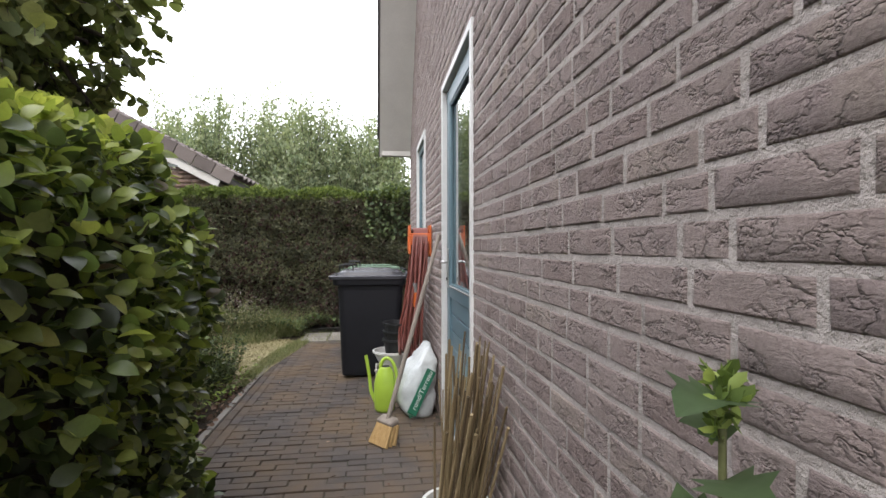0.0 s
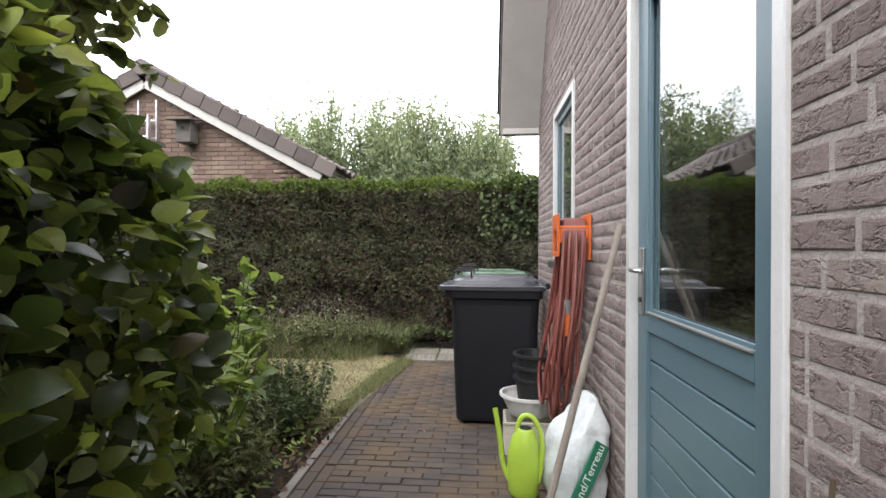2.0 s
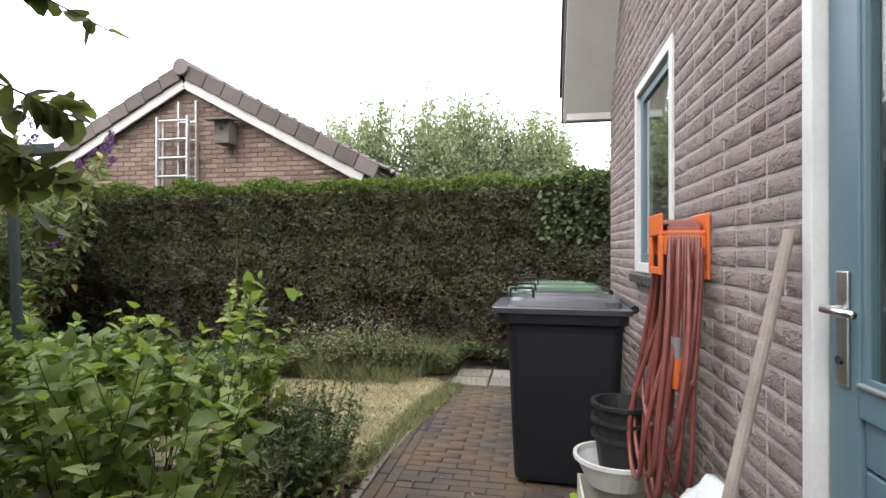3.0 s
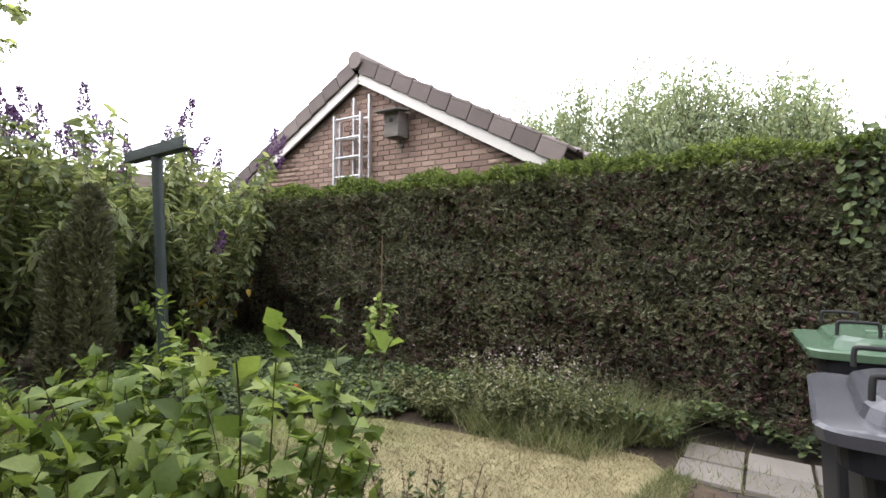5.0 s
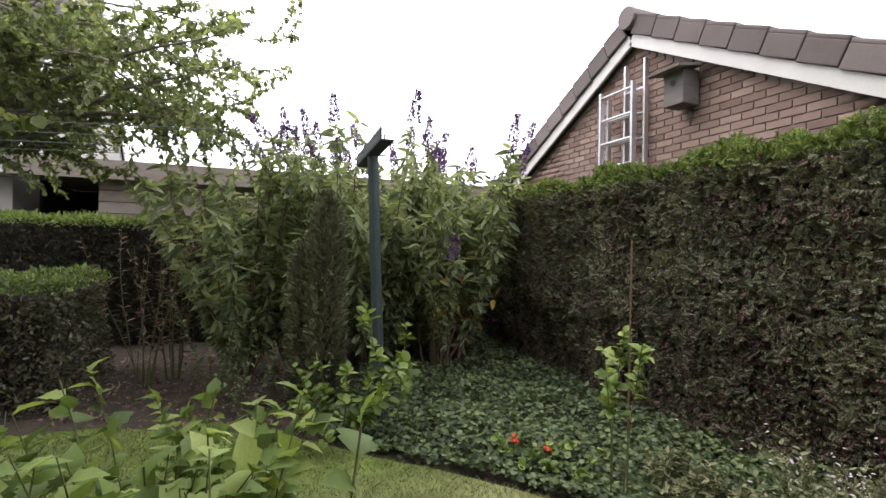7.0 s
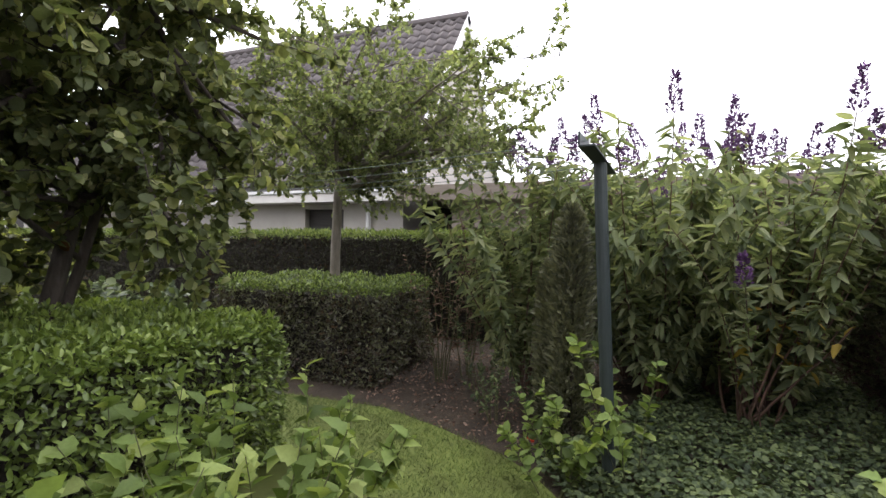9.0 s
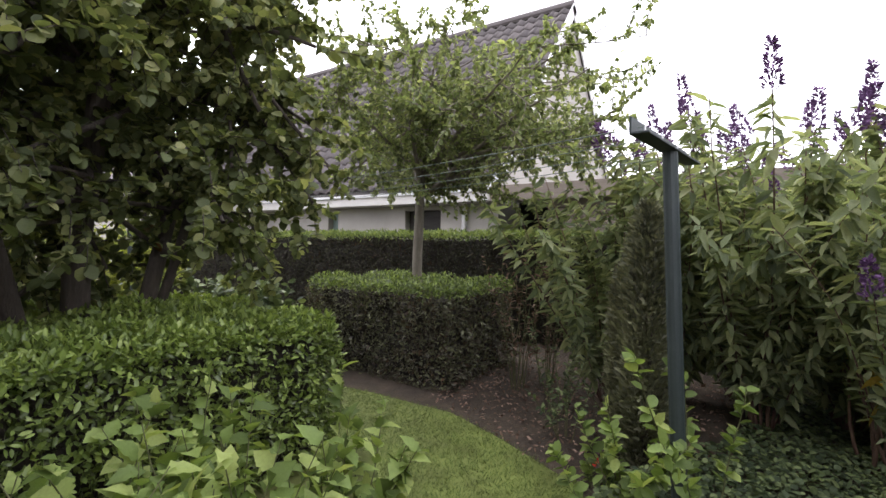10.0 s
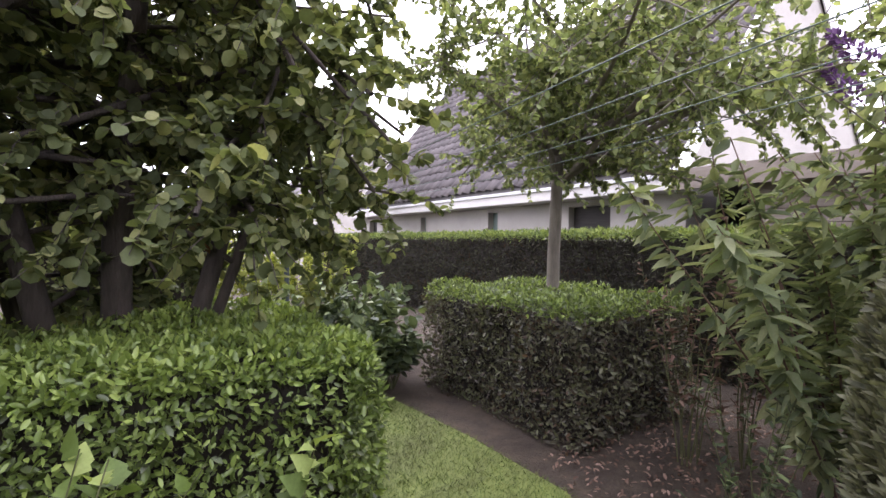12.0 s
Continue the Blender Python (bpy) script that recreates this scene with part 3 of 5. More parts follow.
for a, b in OPEN + [(WG1 - 0.3, WG1)]:
    box(bm, (wx - 0.25, edge, 0), (wx, a, ZE + 0.2))
    if b < WG1:
        box(bm, (wx - 0.25, a, 2.3), (wx, b, ZE + 0.2))
        box(bm, (wx - 0.25, a, 0), (wx, b, 0.2))
    edge = b
box(bm, (2 * WR - wx, WG0 + 0.3, 0), (2 * WR - wx + 0.25, WG1 - 0.3, ZE + 0.2))
part("wall", bm, M_render_white, white_house)
M_dim_green = plain("green_door_paint", (0.12, 0.17, 0.15), 0.5)
# The first panel fills an open recess, with the recess's shade as its dark colour.
for i, (a, b) in enumerate(OPEN):
    bm = bmesh.new()
    box(bm, (wx - 0.2, a + 0.002, 0.2), (wx - 0.15, b - 0.002, 2.298), 0.004)
    part("door", bm, M_dark_wood_shade if i in (0, 3) else M_dim_green, white_house)
ang = math.degrees(math.atan2(ZR - ZE, WE - WR))
ln = math.hypot(ZR - ZE, WE - WR)
for s in (1, -1):
    m = pose(WR, 0, ZR, 0, s * ang, 0)
    bm = bmesh.new()
    x0, x1 = (0, ln) if s > 0 else (-ln, 0)
    box(bm, (x0, WG0, -0.12), (x1, WG1, -0.03), 0, m)
    part("roof_deck", bm, M_dark_wood_shade, white_house)
    for y in (WG0 - 0.03, WG1):
        bm = bmesh.new()
        box(bm, (x0, y, -0.2), (x1, y + 0.03, 0.05), 0.003, m)
        part("barge_board", bm, M_white_paint, white_house, "white barge board")
bm = bmesh.new()
box(bm, (WE - 0.03, WG0, ZE - 0.02), (WE + 0.03, WG1, ZE + 0.04), 0.004)
part("gutter_board", bm, M_white_paint, white_house, "white fascia board")
bm = bmesh.new()
box(bm, (wx + .001, WG0, ZE - 0.2), (WE - 0.01, WG1, ZE - 0.022), .01)
part("soffit", bm, M_cream_board, white_house)
bm = bmesh.new()
box(bm, (-.16, WG1 + .03, -.05), (.16, WG1 + .05, .05), .004, pose(WE - .02, 0, ZE - .02, 0, 50, 0) @ pose(-.1, 0, 0))
box(bm, (-.1, WG1 + .031, -.04), (.1, WG1 + .049, .04), .004, pose(WE + .08, 0, ZE + .0, 0, -55, 0))
part("board_foot", bm, M_white_paint, white_house, "white V-shaped foot of the barge board")
bm = bmesh.new()
rod(bm, (wx + 0.07, 0.72, 0.2), (wx + 0.07, 0.72, ZE - 0.15), 0.05, sides=10)
part("downpipe", bm, M_white_paint, white_house, "white downpipe")
bm = bmesh.new()
rod(bm, (WR, WG0, ZR + 0.02), (WR, WG1, ZR + 0.02), 0.11, sides=10)
part("ridge", bm, M_tile, white_house)
m = pose(WR, 0, ZR, 0, ang, 0)
tv, tf = [], []
rows, cols = int(ln / 0.33), int((WG1 - WG0) / 0.3)
for r in range(rows):
    for c in range(cols):
        for k in range(4):
            a, b = k / 4, (k + 1) / 4
            y0, y1 = WG0 + (c + a) * 0.3, WG0 + (c + b) * 0.3
            za, zb = 0.035 * math.sin(a * math.tau), 0.035 * math.sin(b * math.tau)
            base = len(tv)
            tv += [m @ Vector(q) for q in ((r * .33, y0, za), (r * .33 + .36, y0, za + .035), (r * .33 + .36, y1, zb + .035), (r * .33, y1, zb), (r * .33 + .36, y0, za), (r * .33 + .36, y1, zb))]
            tf += [(base, base + 1, base + 2, base + 3), (base + 1, base + 4, base + 5, base + 2)]
tagged(sheet("roof_tiles", [tuple(v) for v in tv], tf, M_tile, white_house), "rows of dark pantiles", kind="stuff")

M_plank = surface("weathered_plank", [(0.25, (0.12, 0.095, 0.075)), (0.7, (0.27, 0.23, 0.19))], (4, 4, 20), 0.85, 0, 0.5, (6, 6, 160), "object", 0.35)
shed = thing("carport_shed", "timber-clad carport and shed with a flat roof", "shed")
bm = bmesh.new()
box(bm, (-12.5, 1.53, 2.45), (-9.45, 9.0, 2.62), 0.01)
part("roof", bm, surface("felt_roof", [(0.3, (0.16, 0.15, 0.14)), (0.7, (0.3, 0.28, 0.26))], 3, 0.9), shed)
bm = bmesh.new()
box(bm, (-9.448, 1.56, 2.38), (-9.42, 9.0, 2.66), 0.004)
part("fascia", bm, M_plank, shed, "grey weathered fascia board")
bm = bmesh.new()
box(bm, (-12.4, 2.6, 0), (-9.75, 8.9, 2.44))
box(bm, (-12.4, 1.56, 0), (-12.302, 2.598, 2.44))
# Boards added over the white gable wall; their dark colour is the carport's shade.
box(bm, (-12.3, 1.56, 0), (-10.6, 1.6, 2.44))
part("inner_wall", bm, M_dark_wood_shade, shed)
for i in range(13):
    bm = bmesh.new()
    z = 0.15 + i * 0.175
    box(bm, (-9.75, 2.55, z), (-9.70, 8.9, z + 0.17), 0.01, pose(-9.72, 0, z, 0, -4, 0) @ pose(9.72, 0, -z))
    part("plank", bm, M_plank, shed)

far_house = thing("distant_house", "pale house with a tiled gable roof beyond the garden", "house")
m = pose(-15.5, -24, 0, 0, 0, 20)
bm = bmesh.new()
for y0, y1 in ((-3, -2.8), (2.8, 3)):
    pts = [(-4, 0), (4, 0), (4, 4.2), (0, 7.6), (-4, 4.2)]
    a = [bm.verts.new(m @ Vector((x, y0, z))) for x, z in pts]
    b = [bm.verts.new(m @ Vector((x, y1, z))) for x, z in pts]
    bm.faces.new(a), bm.faces.new(b[::-1])
    for i in range(5):
        j = (i + 1) % 5
        bm.faces.new((a[i], a[j], b[j], b[i]))
box(bm, (-4, -2.8, 0), (-3.8, 2.8, 4.2), 0, m)
box(bm, (3.8, -2.8, 0), (4, 2.8, 4.2), 0, m)
part("wall", bm, M_render_white, far_house)
for sg in (-1, 1):
    bm = bmesh.new()
    mm = m @ pose(0, 0, 7.65, 0, sg * 40.4, 0)
    box(bm, (0 if sg > 0 else -5.6, -3.3, 0), (5.6 if sg > 0 else 0, 3.3, .15), .01, mm)
    part("roof", bm, M_tile, far_house)
for x, z in ((-1.6, 2.2), (1.6, 2.2), (0, 5.0)):
    bm = bmesh.new()
    box(bm, (x - .5, 3.002, z - .6), (x + .5, 3.04, z + .6), .01, m)
    pane_w = part("window", bm, M_dark_wood_shade, far_house)
    bm = bmesh.new()
    for lo, hi in (((x - .56, 3.001, z - .66), (x - .5, 3.06, z + .66)), ((x + .5, 3.001, z - .66), (x + .56, 3.06, z + .66)), ((x - .5, 3.001, z + .6), (x + .5, 3.06, z + .66)), ((x - .5, 3.001, z - .66), (x + .5, 3.06, z - .6))):
        box(bm, lo, hi, 0, m)
    part("frame", bm, M_white_paint, pane_w)


# ---- hedges ----
SPRIG, BROAD, ROUND, LANCE, OVAL, TOOTHED, NEAR, YEW_TWIG, LOBED = small_leaf(.15, .13, -.05), small_leaf(.3, .28), round_leaf(), small_leaf(.17, .13, -.2), small_leaf(.2, .19), leaf_shape("toothed"), leaf_shape("broad"), sprig_shape(3), leaf_shape("lobed")
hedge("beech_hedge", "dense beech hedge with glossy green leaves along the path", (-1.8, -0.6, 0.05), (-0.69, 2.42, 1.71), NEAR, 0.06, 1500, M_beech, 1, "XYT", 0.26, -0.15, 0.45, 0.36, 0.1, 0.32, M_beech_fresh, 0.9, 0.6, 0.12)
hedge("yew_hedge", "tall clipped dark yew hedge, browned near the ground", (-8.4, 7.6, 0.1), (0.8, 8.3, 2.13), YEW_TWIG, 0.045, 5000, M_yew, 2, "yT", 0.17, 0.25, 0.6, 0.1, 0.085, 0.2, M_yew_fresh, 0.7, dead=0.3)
hedge("back_hedge", "long clipped yew hedge before the white house, its backlit shade in the leaf colour", (-9.0, -11.0, 0.1), (-8.2, 7.7, 1.78), SPRIG, 0.07, 1300, M_shaded_hedge, 3, "XT", 0.12, 0.3, 0.6, 0.1, 0.05, 0.12, M_yew_fresh)
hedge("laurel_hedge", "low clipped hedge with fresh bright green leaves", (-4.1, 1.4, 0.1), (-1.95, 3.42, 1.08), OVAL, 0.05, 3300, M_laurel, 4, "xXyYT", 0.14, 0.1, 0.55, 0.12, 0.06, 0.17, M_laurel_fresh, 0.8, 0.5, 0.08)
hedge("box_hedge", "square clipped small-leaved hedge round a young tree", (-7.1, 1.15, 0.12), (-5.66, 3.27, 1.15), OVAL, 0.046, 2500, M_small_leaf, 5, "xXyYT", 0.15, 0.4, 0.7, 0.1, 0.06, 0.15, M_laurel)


# ---- trees ----
def limb_mesh(paths):
    """Tapered branches, each a list of (point, radius)."""
    vs, fs = [], []
    for path in paths:
        pts = [np.array(p, float) for p, _ in path]
        sides = 7 if path[0][1] > .012 else 4
        for i, (p, r) in enumerate(path):
            d = pts[min(i + 1, len(pts) - 1)] - pts[max(i - 1, 0)]
            d = d / max(np.linalg.norm(d), 1e-6)
            ref = np.array([0, 0, 1.0]) if abs(d[2]) < .9 else np.array([1.0, 0, 0])
            u = np.cross(d, ref)
            u /= np.linalg.norm(u)
            w = np.cross(d, u)
            base = len(vs)
            for k in range(sides):
                a = math.tau * k / sides
                vs.append(np.array(p) + (u * math.cos(a) + w * math.sin(a)) * r)
            if i:
                for k in range(sides):
                    j = (k + 1) % sides
                    fs.append((base - sides + k, base - sides + j, base + j, base + k))
    return np.array(vs), np.array(fs)


def bend(start, way, length, r0, r1, rng, steps=6, droop=0.0, wander=0.15):
    p, d = np.array(start, float), np.array(way, float)
    d /= np.linalg.norm(d)
    out = [(p.copy(), r0)]
    for i in range(1, steps + 1):
        d = d + rng.normal(0, wander, 3) + np.array([0, 0, -droop])
        d /= np.linalg.norm(d)
        p = p + d * length / steps
        out.append((p.copy(), r0 + (r1 - r0) * i / steps))
    return out


def along(path, n, rng, start=0.2):
    """Points along a branch with its direction there."""
    pts = np.array([p for p, _ in path])
    u = (start + (1 - start) * rng.random(n)) * (len(pts) - 1)
    i = np.minimum(u.astype(int), len(pts) - 2)
    f = (u - i)[:, None]
    return pts[i] * (1 - f) + pts[i + 1] * f, unit(pts[i + 1] - pts[i])


def tree(name, label, stems, bark, leaf_mat, shape, leaf, crown, limbs, twigs, per_twig, seed, twig_len=0.5, droop=0.12, out=0.6, taper=(0.035, 0.012), goals=()):
    """Stems, limbs that reach into an egg-shaped crown, twigs on the limbs and leaves on the twigs."""
    rng = np.random.default_rng(seed)
    top = thing(name, label, "tree")
    c, rad = np.array(crown[0], float), np.array(crown[1], float)
    wood = list(stems)
    reach = []
    for i in range(limbs + len(goals)):
        stem = stems[i % len(stems)]
        k = rng.integers(max(1, len(stem) // 2), len(stem))
        start, r = stem[k]
        goal = c + unit(rng.normal(0, 1, (1, 3)))[0] * rad * rng.uniform(.65, 1.0)
        if i >= limbs:
            goal = np.array(goals[i - limbs], float)
        d = goal - start
        n = np.linalg.norm(d)
        b = bend(start, d + np.array([0, 0, .25 * n]), n, min(r * .6, taper[0]), taper[1], rng, 7, .06, .1)
        reach.append(b)
    wood += reach
    small, at, way = [], [], []
    for b in reach:
        p, d = along(b, twigs, rng, .25)
        for q, e in zip(p, d):
            w = e * .5 + rng.normal(0, out, 3) + np.array([0, 0, .1])
            tw = bend(q, w, twig_len * rng.uniform(.5, 1.3), .006, .002, rng, 4, droop, .15)
            small.append(tw)
            lp, ld = along(tw, per_twig, rng, .05)
            at.append(lp)
            way.append(ld)
    tagged(sheet("trunk", *limb_mesh(wood), bark, top), "trunk and limbs")
    tagged(sheet("twig_growth", *limb_mesh(small), bark, top), kind="stuff")
    at, way = np.concatenate(at), np.concatenate(way)
    way = way * .4 + rng.normal(0, .6, at.shape) + np.array([0, 0, -.35])
    tagged(sheet("crown", *scatter(shape, at, way, np.tile([0, 0, 1.0], (len(at), 1)), leaf, rng, .45), leaf_mat, top), "leafy crown", kind="stuff")
    return top


rng = np.random.default_rng(11)
gx = lift(-2.9)
stems = [bend((-2.95 + dx, 2.0 + dy, gx - .05), (lx, ly, 1), h, r, r * .45, rng, 8, 0, .05)
         for dx, dy, lx, ly, h, r in ((0, 0, .0, .02, 4.2, .1), (-.15, .1, -.15, .05, 3.9, .075), (.16, .08, .12, .1, 4.0, .085), (.05, .2, .8, .12, 2.3, .05), (.22, -.1, .32, -.2, 3.4, .06), (-.22, -.05, -.35, .1, 3.0, .05))]
tree("broadleaf_tree", "dark many-stemmed broadleaf tree with rounded leaves", stems, M_bark, M_tree_leaf, ROUND, 0.074, ((-3.45, 1.9, 2.95), (2.0, 1.5, 1.85)), 53, 15, 36, 12, .55, .16,
     goals=[(-1.53, 2.75, 1.75), (-1.63, 2.9, 1.65), (-1.73, 2.7, 1.7), (-1.58, 2.6, 1.8), (-1.78, 2.95, 1.8), (-1.43, 2.75, 1.95), (-1.53, 2.55, 2.2), (-1.68, 2.8, 2.0), (-1.48, 2.9, 2.2), (-1.83, 2.6, 1.9), (-1.48, 2.6, 2.0), (-1.53, 2.8, 1.9), (-1.58, 3.05, 2.15), (-1.38, 2.9, 2.5), (-1.68, 2.4, 2.05), (-1.33, 2.3, 2.4), (-1.63, 2.7, 2.15), (-1.48, 3.1, 2.35), (-1.58, 2.9, 2.35), (-1.63, 2.5, 2.6), (-1.53, 3.0, 2.9), (-1.78, 2.2, 2.3), (-1.93, 3.0, 2.2), (-1.43, 2.4, 3.1), (-1.83, 1.6, 2.7), (-3.9, 2.9, 1.7), (-3.5, 3.0, 1.75), (-4.3, 2.6, 1.9)])
rng = np.random.default_rng(12)
stem = bend((-6.42, 2.23, .15), (0, 0, 1), 2.0, .07, .055, rng, 6, 0, .02)
top = stem[-1][0]
stem += bend(top, (.1, .1, 1), 1.4, .05, .02, rng, 5, 0, .1)[1:]
tree("fruit_tree", "young spreading fruit tree with a slim pale trunk", [stem], M_bark_pale, M_fruit_leaf, BROAD, 0.055, ((-6.3, 2.85, 3.0), (1.9, 2.4, .95)), 54, 16, 36, 13, .5, .05, taper=(.03, .004), goals=[(-5.6, 4.85, 3.25), (-5.8, 4.5, 3.5), (-6.0, 4.4, 2.95)])


def far_tree(x, y, h, w, seed, base=0.0, mat=M_far_leaf, leaf=0.17, n=24000):
    """A broad feathery crown: many limbs that rise from a forked trunk."""
    rng = np.random.default_rng(seed)
    top = thing("far_tree", "broad feathery pale green tree beyond the roofs", "tree", "trees beyond the hedge")
    stem = bend((x, y, base), (0, 0, 1), h * .7, .16, .05, rng, 8, 0, .03)
    wood, limbs = [stem], []
    mid = np.array([x, y, base + h * .55])
    for i in range(120):
        q = unit(rng.normal(0, 1, (1, 3)))[0] * np.array([w, w, h * .45]) * rng.uniform(.55, 1.0) + mid
        k = int(np.clip((q[2] - base) / h * 7 - 2, 1, 7))
        d = q - stem[k][0]
        limbs.append(bend(stem[k][0], d + np.array([0, 0, -.2]), np.linalg.norm(d), .03, .006, rng, 5, -.1, .1))
    sheet("trunk", *limb_mesh(wood + limbs), M_bark, top)
    at, way = zip(*[along(b, n // 120, rng, .3) for b in limbs])
    at, way = np.concatenate(at), np.concatenate(way)
    at = at + rng.normal(0, .2, at.shape)
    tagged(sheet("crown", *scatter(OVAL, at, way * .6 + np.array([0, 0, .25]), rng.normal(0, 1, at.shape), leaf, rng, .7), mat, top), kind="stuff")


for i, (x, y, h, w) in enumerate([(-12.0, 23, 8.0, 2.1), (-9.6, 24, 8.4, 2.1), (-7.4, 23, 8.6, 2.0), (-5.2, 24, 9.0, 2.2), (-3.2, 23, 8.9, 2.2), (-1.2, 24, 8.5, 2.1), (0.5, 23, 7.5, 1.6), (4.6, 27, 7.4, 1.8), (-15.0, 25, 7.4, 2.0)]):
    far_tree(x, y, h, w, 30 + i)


# ---- shrubs and bed ----
def shrub(name, label, spots, heights, leaf_mat, shape, leaf, stems, per_stem, seed, lean=.35, droop=.05, category="shrub", start=.25, spread=.45, radius=.005, group="", hang=0.0, vary=(.7, 1.1), wander=.07, wood=None):
    """Upright stems from one root, leafed along their length."""
    rng = np.random.default_rng(seed)
    out = []
    for (x, y), h in zip(spots, heights):
        top = thing(name, label, category, group)
        paths, at, way = [], [], []
        for i in range(stems):
            a = rng.random() * math.tau
            q = (x + math.cos(a) * .06, y + math.sin(a) * .06, lift(x) - .02)
            b = bend(q, (math.cos(a) * lean * rng.uniform(.2, 1.3), math.sin(a) * lean * rng.uniform(.2, 1.3), 1), h * rng.uniform(*vary), radius, radius * .4, rng, 7, droop, wander)
            paths.append(b)
            p, d = along(b, per_stem, rng, start)
            side = rng.normal(0, 1, p.shape)
            side -= (side * d).sum(1, keepdims=True) * d
            at.append(p)
            way.append(unit(side) + d * .5 - np.array([0, 0, hang]))
        tagged(sheet("stalk", *limb_mesh(paths), wood or M_stem, top), kind="stuff")
        at, way = np.concatenate(at), np.concatenate(way)
        tagged(sheet("leaves", *scatter(shape, at, way, np.tile([0, 0, 1.0], (len(at), 1)), leaf, rng, spread), leaf_mat, top), kind="stuff")
        out.append((top, paths))
    return out


M_red_stem = surface("reddish_stem", [(0.3, (0.075, 0.043, 0.03)), (0.7, (0.17, 0.1, 0.068))], 12, 0.8)
M_stem = surface("green_stem", [(0.3, (0.06, 0.07, 0.025)), (0.7, (0.13, 0.13, 0.05))], 12, 0.7)
shrub("leafy_shrub", "fresh green shrub with toothed leaves in the bed", [(-1.9, 4.45), (-2.0, 4.85), (-2.35, 4.5), (-2.8, 4.35), (-3.2, 4.3), (-2.3, 4.0), (-2.0, 3.8), (-1.65, 3.75), (-2.7, 4.0)],
      [1.12, .6, .95, .95, .9, .95, .95, .85, .9], M_shrub, TOOTHED, .092, 12, 22, 21, .38, .02, spread=.42)


def spikes(top, paths, rng, length=.23, share=.6, low=2.25):
    """Purple flower spikes at the ends of arching stems."""
    at, way, face = [], [], []
    for b in paths:
        if rng.random() > share or b[-1][0][2] < low:
            continue
        p, d = b[-1][0], unit(b[-1][0] - b[-2][0]) + np.array([0, 0, .15])
        n = 180
        u = rng.random(n)
        off = rng.normal(0, 1, (n, 3))
        off -= (off @ d)[:, None] * d / (d @ d)
        off = unit(off)
        at.append(p + d * (u * length)[:, None] + off * (.034 * (1.15 - u))[:, None])
        way.append(off + d * .6)
        face.append(off)
    tagged(sheet("blossom", *scatter(OVAL, np.concatenate(at), np.concatenate(way), np.concatenate(face), .034, rng, .4), M_purple, top), "purple flower spikes", kind="stuff")


for top, paths in shrub("buddleia", "tall arching buddleia with grey-green leaves and purple spikes", [(-6.35, 4.6), (-6.75, 5.05), (-6.3, 5.85), (-6.6, 6.4), (-6.15, 6.75), (-7.15, 5.6), (-7.0, 6.95)], [2.3, 2.45, 2.68, 2.75, 2.6, 2.45, 2.58], M_buddleia, LANCE, .14, 26, 120, 22, .4, .05, spread=.45, radius=.009, start=.14, hang=.6, vary=(.7, 1.0), wander=.07, wood=M_red_stem):
    spikes(top, paths, np.random.default_rng(77), .24, .75)
for top, paths in shrub("buddleia", "low leaning buddleia branch with a purple spike", [(-5.85, 6.6)], [1.9], M_buddleia, LANCE, .12, 6, 60, 23, .6, .06, radius=.007, wood=M_red_stem):
    spikes(top, paths, np.random.default_rng(78), low=0)
M_yellow_leaf = leafy("yellowed_leaf", (0.3, 0.26, 0.04), (0.45, 0.38, 0.06), (0.55, 0.5, 0.12), .6, .4)
shrub("yellowing_shoot", "old buddleia stems with yellowing leaves at the base", [(-5.95, 6.45)], [1.25], M_yellow_leaf, LANCE, .15, 9, 4, 25, .5, .0, radius=.013, start=.6, hang=1.0, wood=M_red_stem)
rng = np.random.default_rng(24)
column_yew = thing("columnar_yew", "narrow upright dark yew beside the clothes post", "shrub")
for x, y, h, w in ((-5.15, 5.2, 1.75, .15), (-5.3, 5.05, 1.35, .13)):
    n = int(4200 * h)
    u, a = rng.random(n), rng.random(n) * math.tau
    girth = w * np.sqrt(np.clip(1 - np.abs(u * 1.9 - .8) ** 3 * .8, .02, 1)) * (.45 + .55 * np.sqrt(rng.random(n)))
    P = np.column_stack([x + girth * np.cos(a), y + girth * np.sin(a), lift(x) + u * h])
    N = np.column_stack([np.cos(a), np.sin(a), np.full(n, .9)])
    tagged(sheet("foliage", *scatter(SPRIG, P, N, N, .06, rng, .4), M_yew, column_yew), kind="stuff")
    tagged(sheet("stalk", *limb_mesh([bend((x, y, lift(x) - .03), (0, 0, 1), h * .9, .02, .004, rng, 5, 0, .02)]), M_bark, column_yew))


# ---- ground plants ----
def carpet(name, label, poly, per_m2, height, shape, leaf, mat, seed, cat="ground cover"):
    """Low leaves over an outline, mostly facing the sky."""
    rng = np.random.default_rng(seed)
    lo, hi = np.min(poly, 0), np.max(poly, 0)
    n = int(per_m2 * (hi - lo).prod())
    p = rng.random((n, 2)) * (hi - lo) + lo
    p = p[inside(p, poly)]
    z = np.interp(p[:, 0], (-7.5, -1.1), (0.19, 0.0)) + height * (.35 + rng.random(len(p)) * .65)
    at = np.column_stack([p, z])
    at[:, 2:] += np.abs(wobble(at, 2.5, height))
    way = rng.normal(0, 1, at.shape) * np.array([1, 1, .25])
    ob = sheet(name, *scatter(shape, at, way, np.tile([0, 0, 1.0], (len(at), 1)), leaf, rng, .35), mat)
    return tagged(ob, label, cat, kind="stuff")


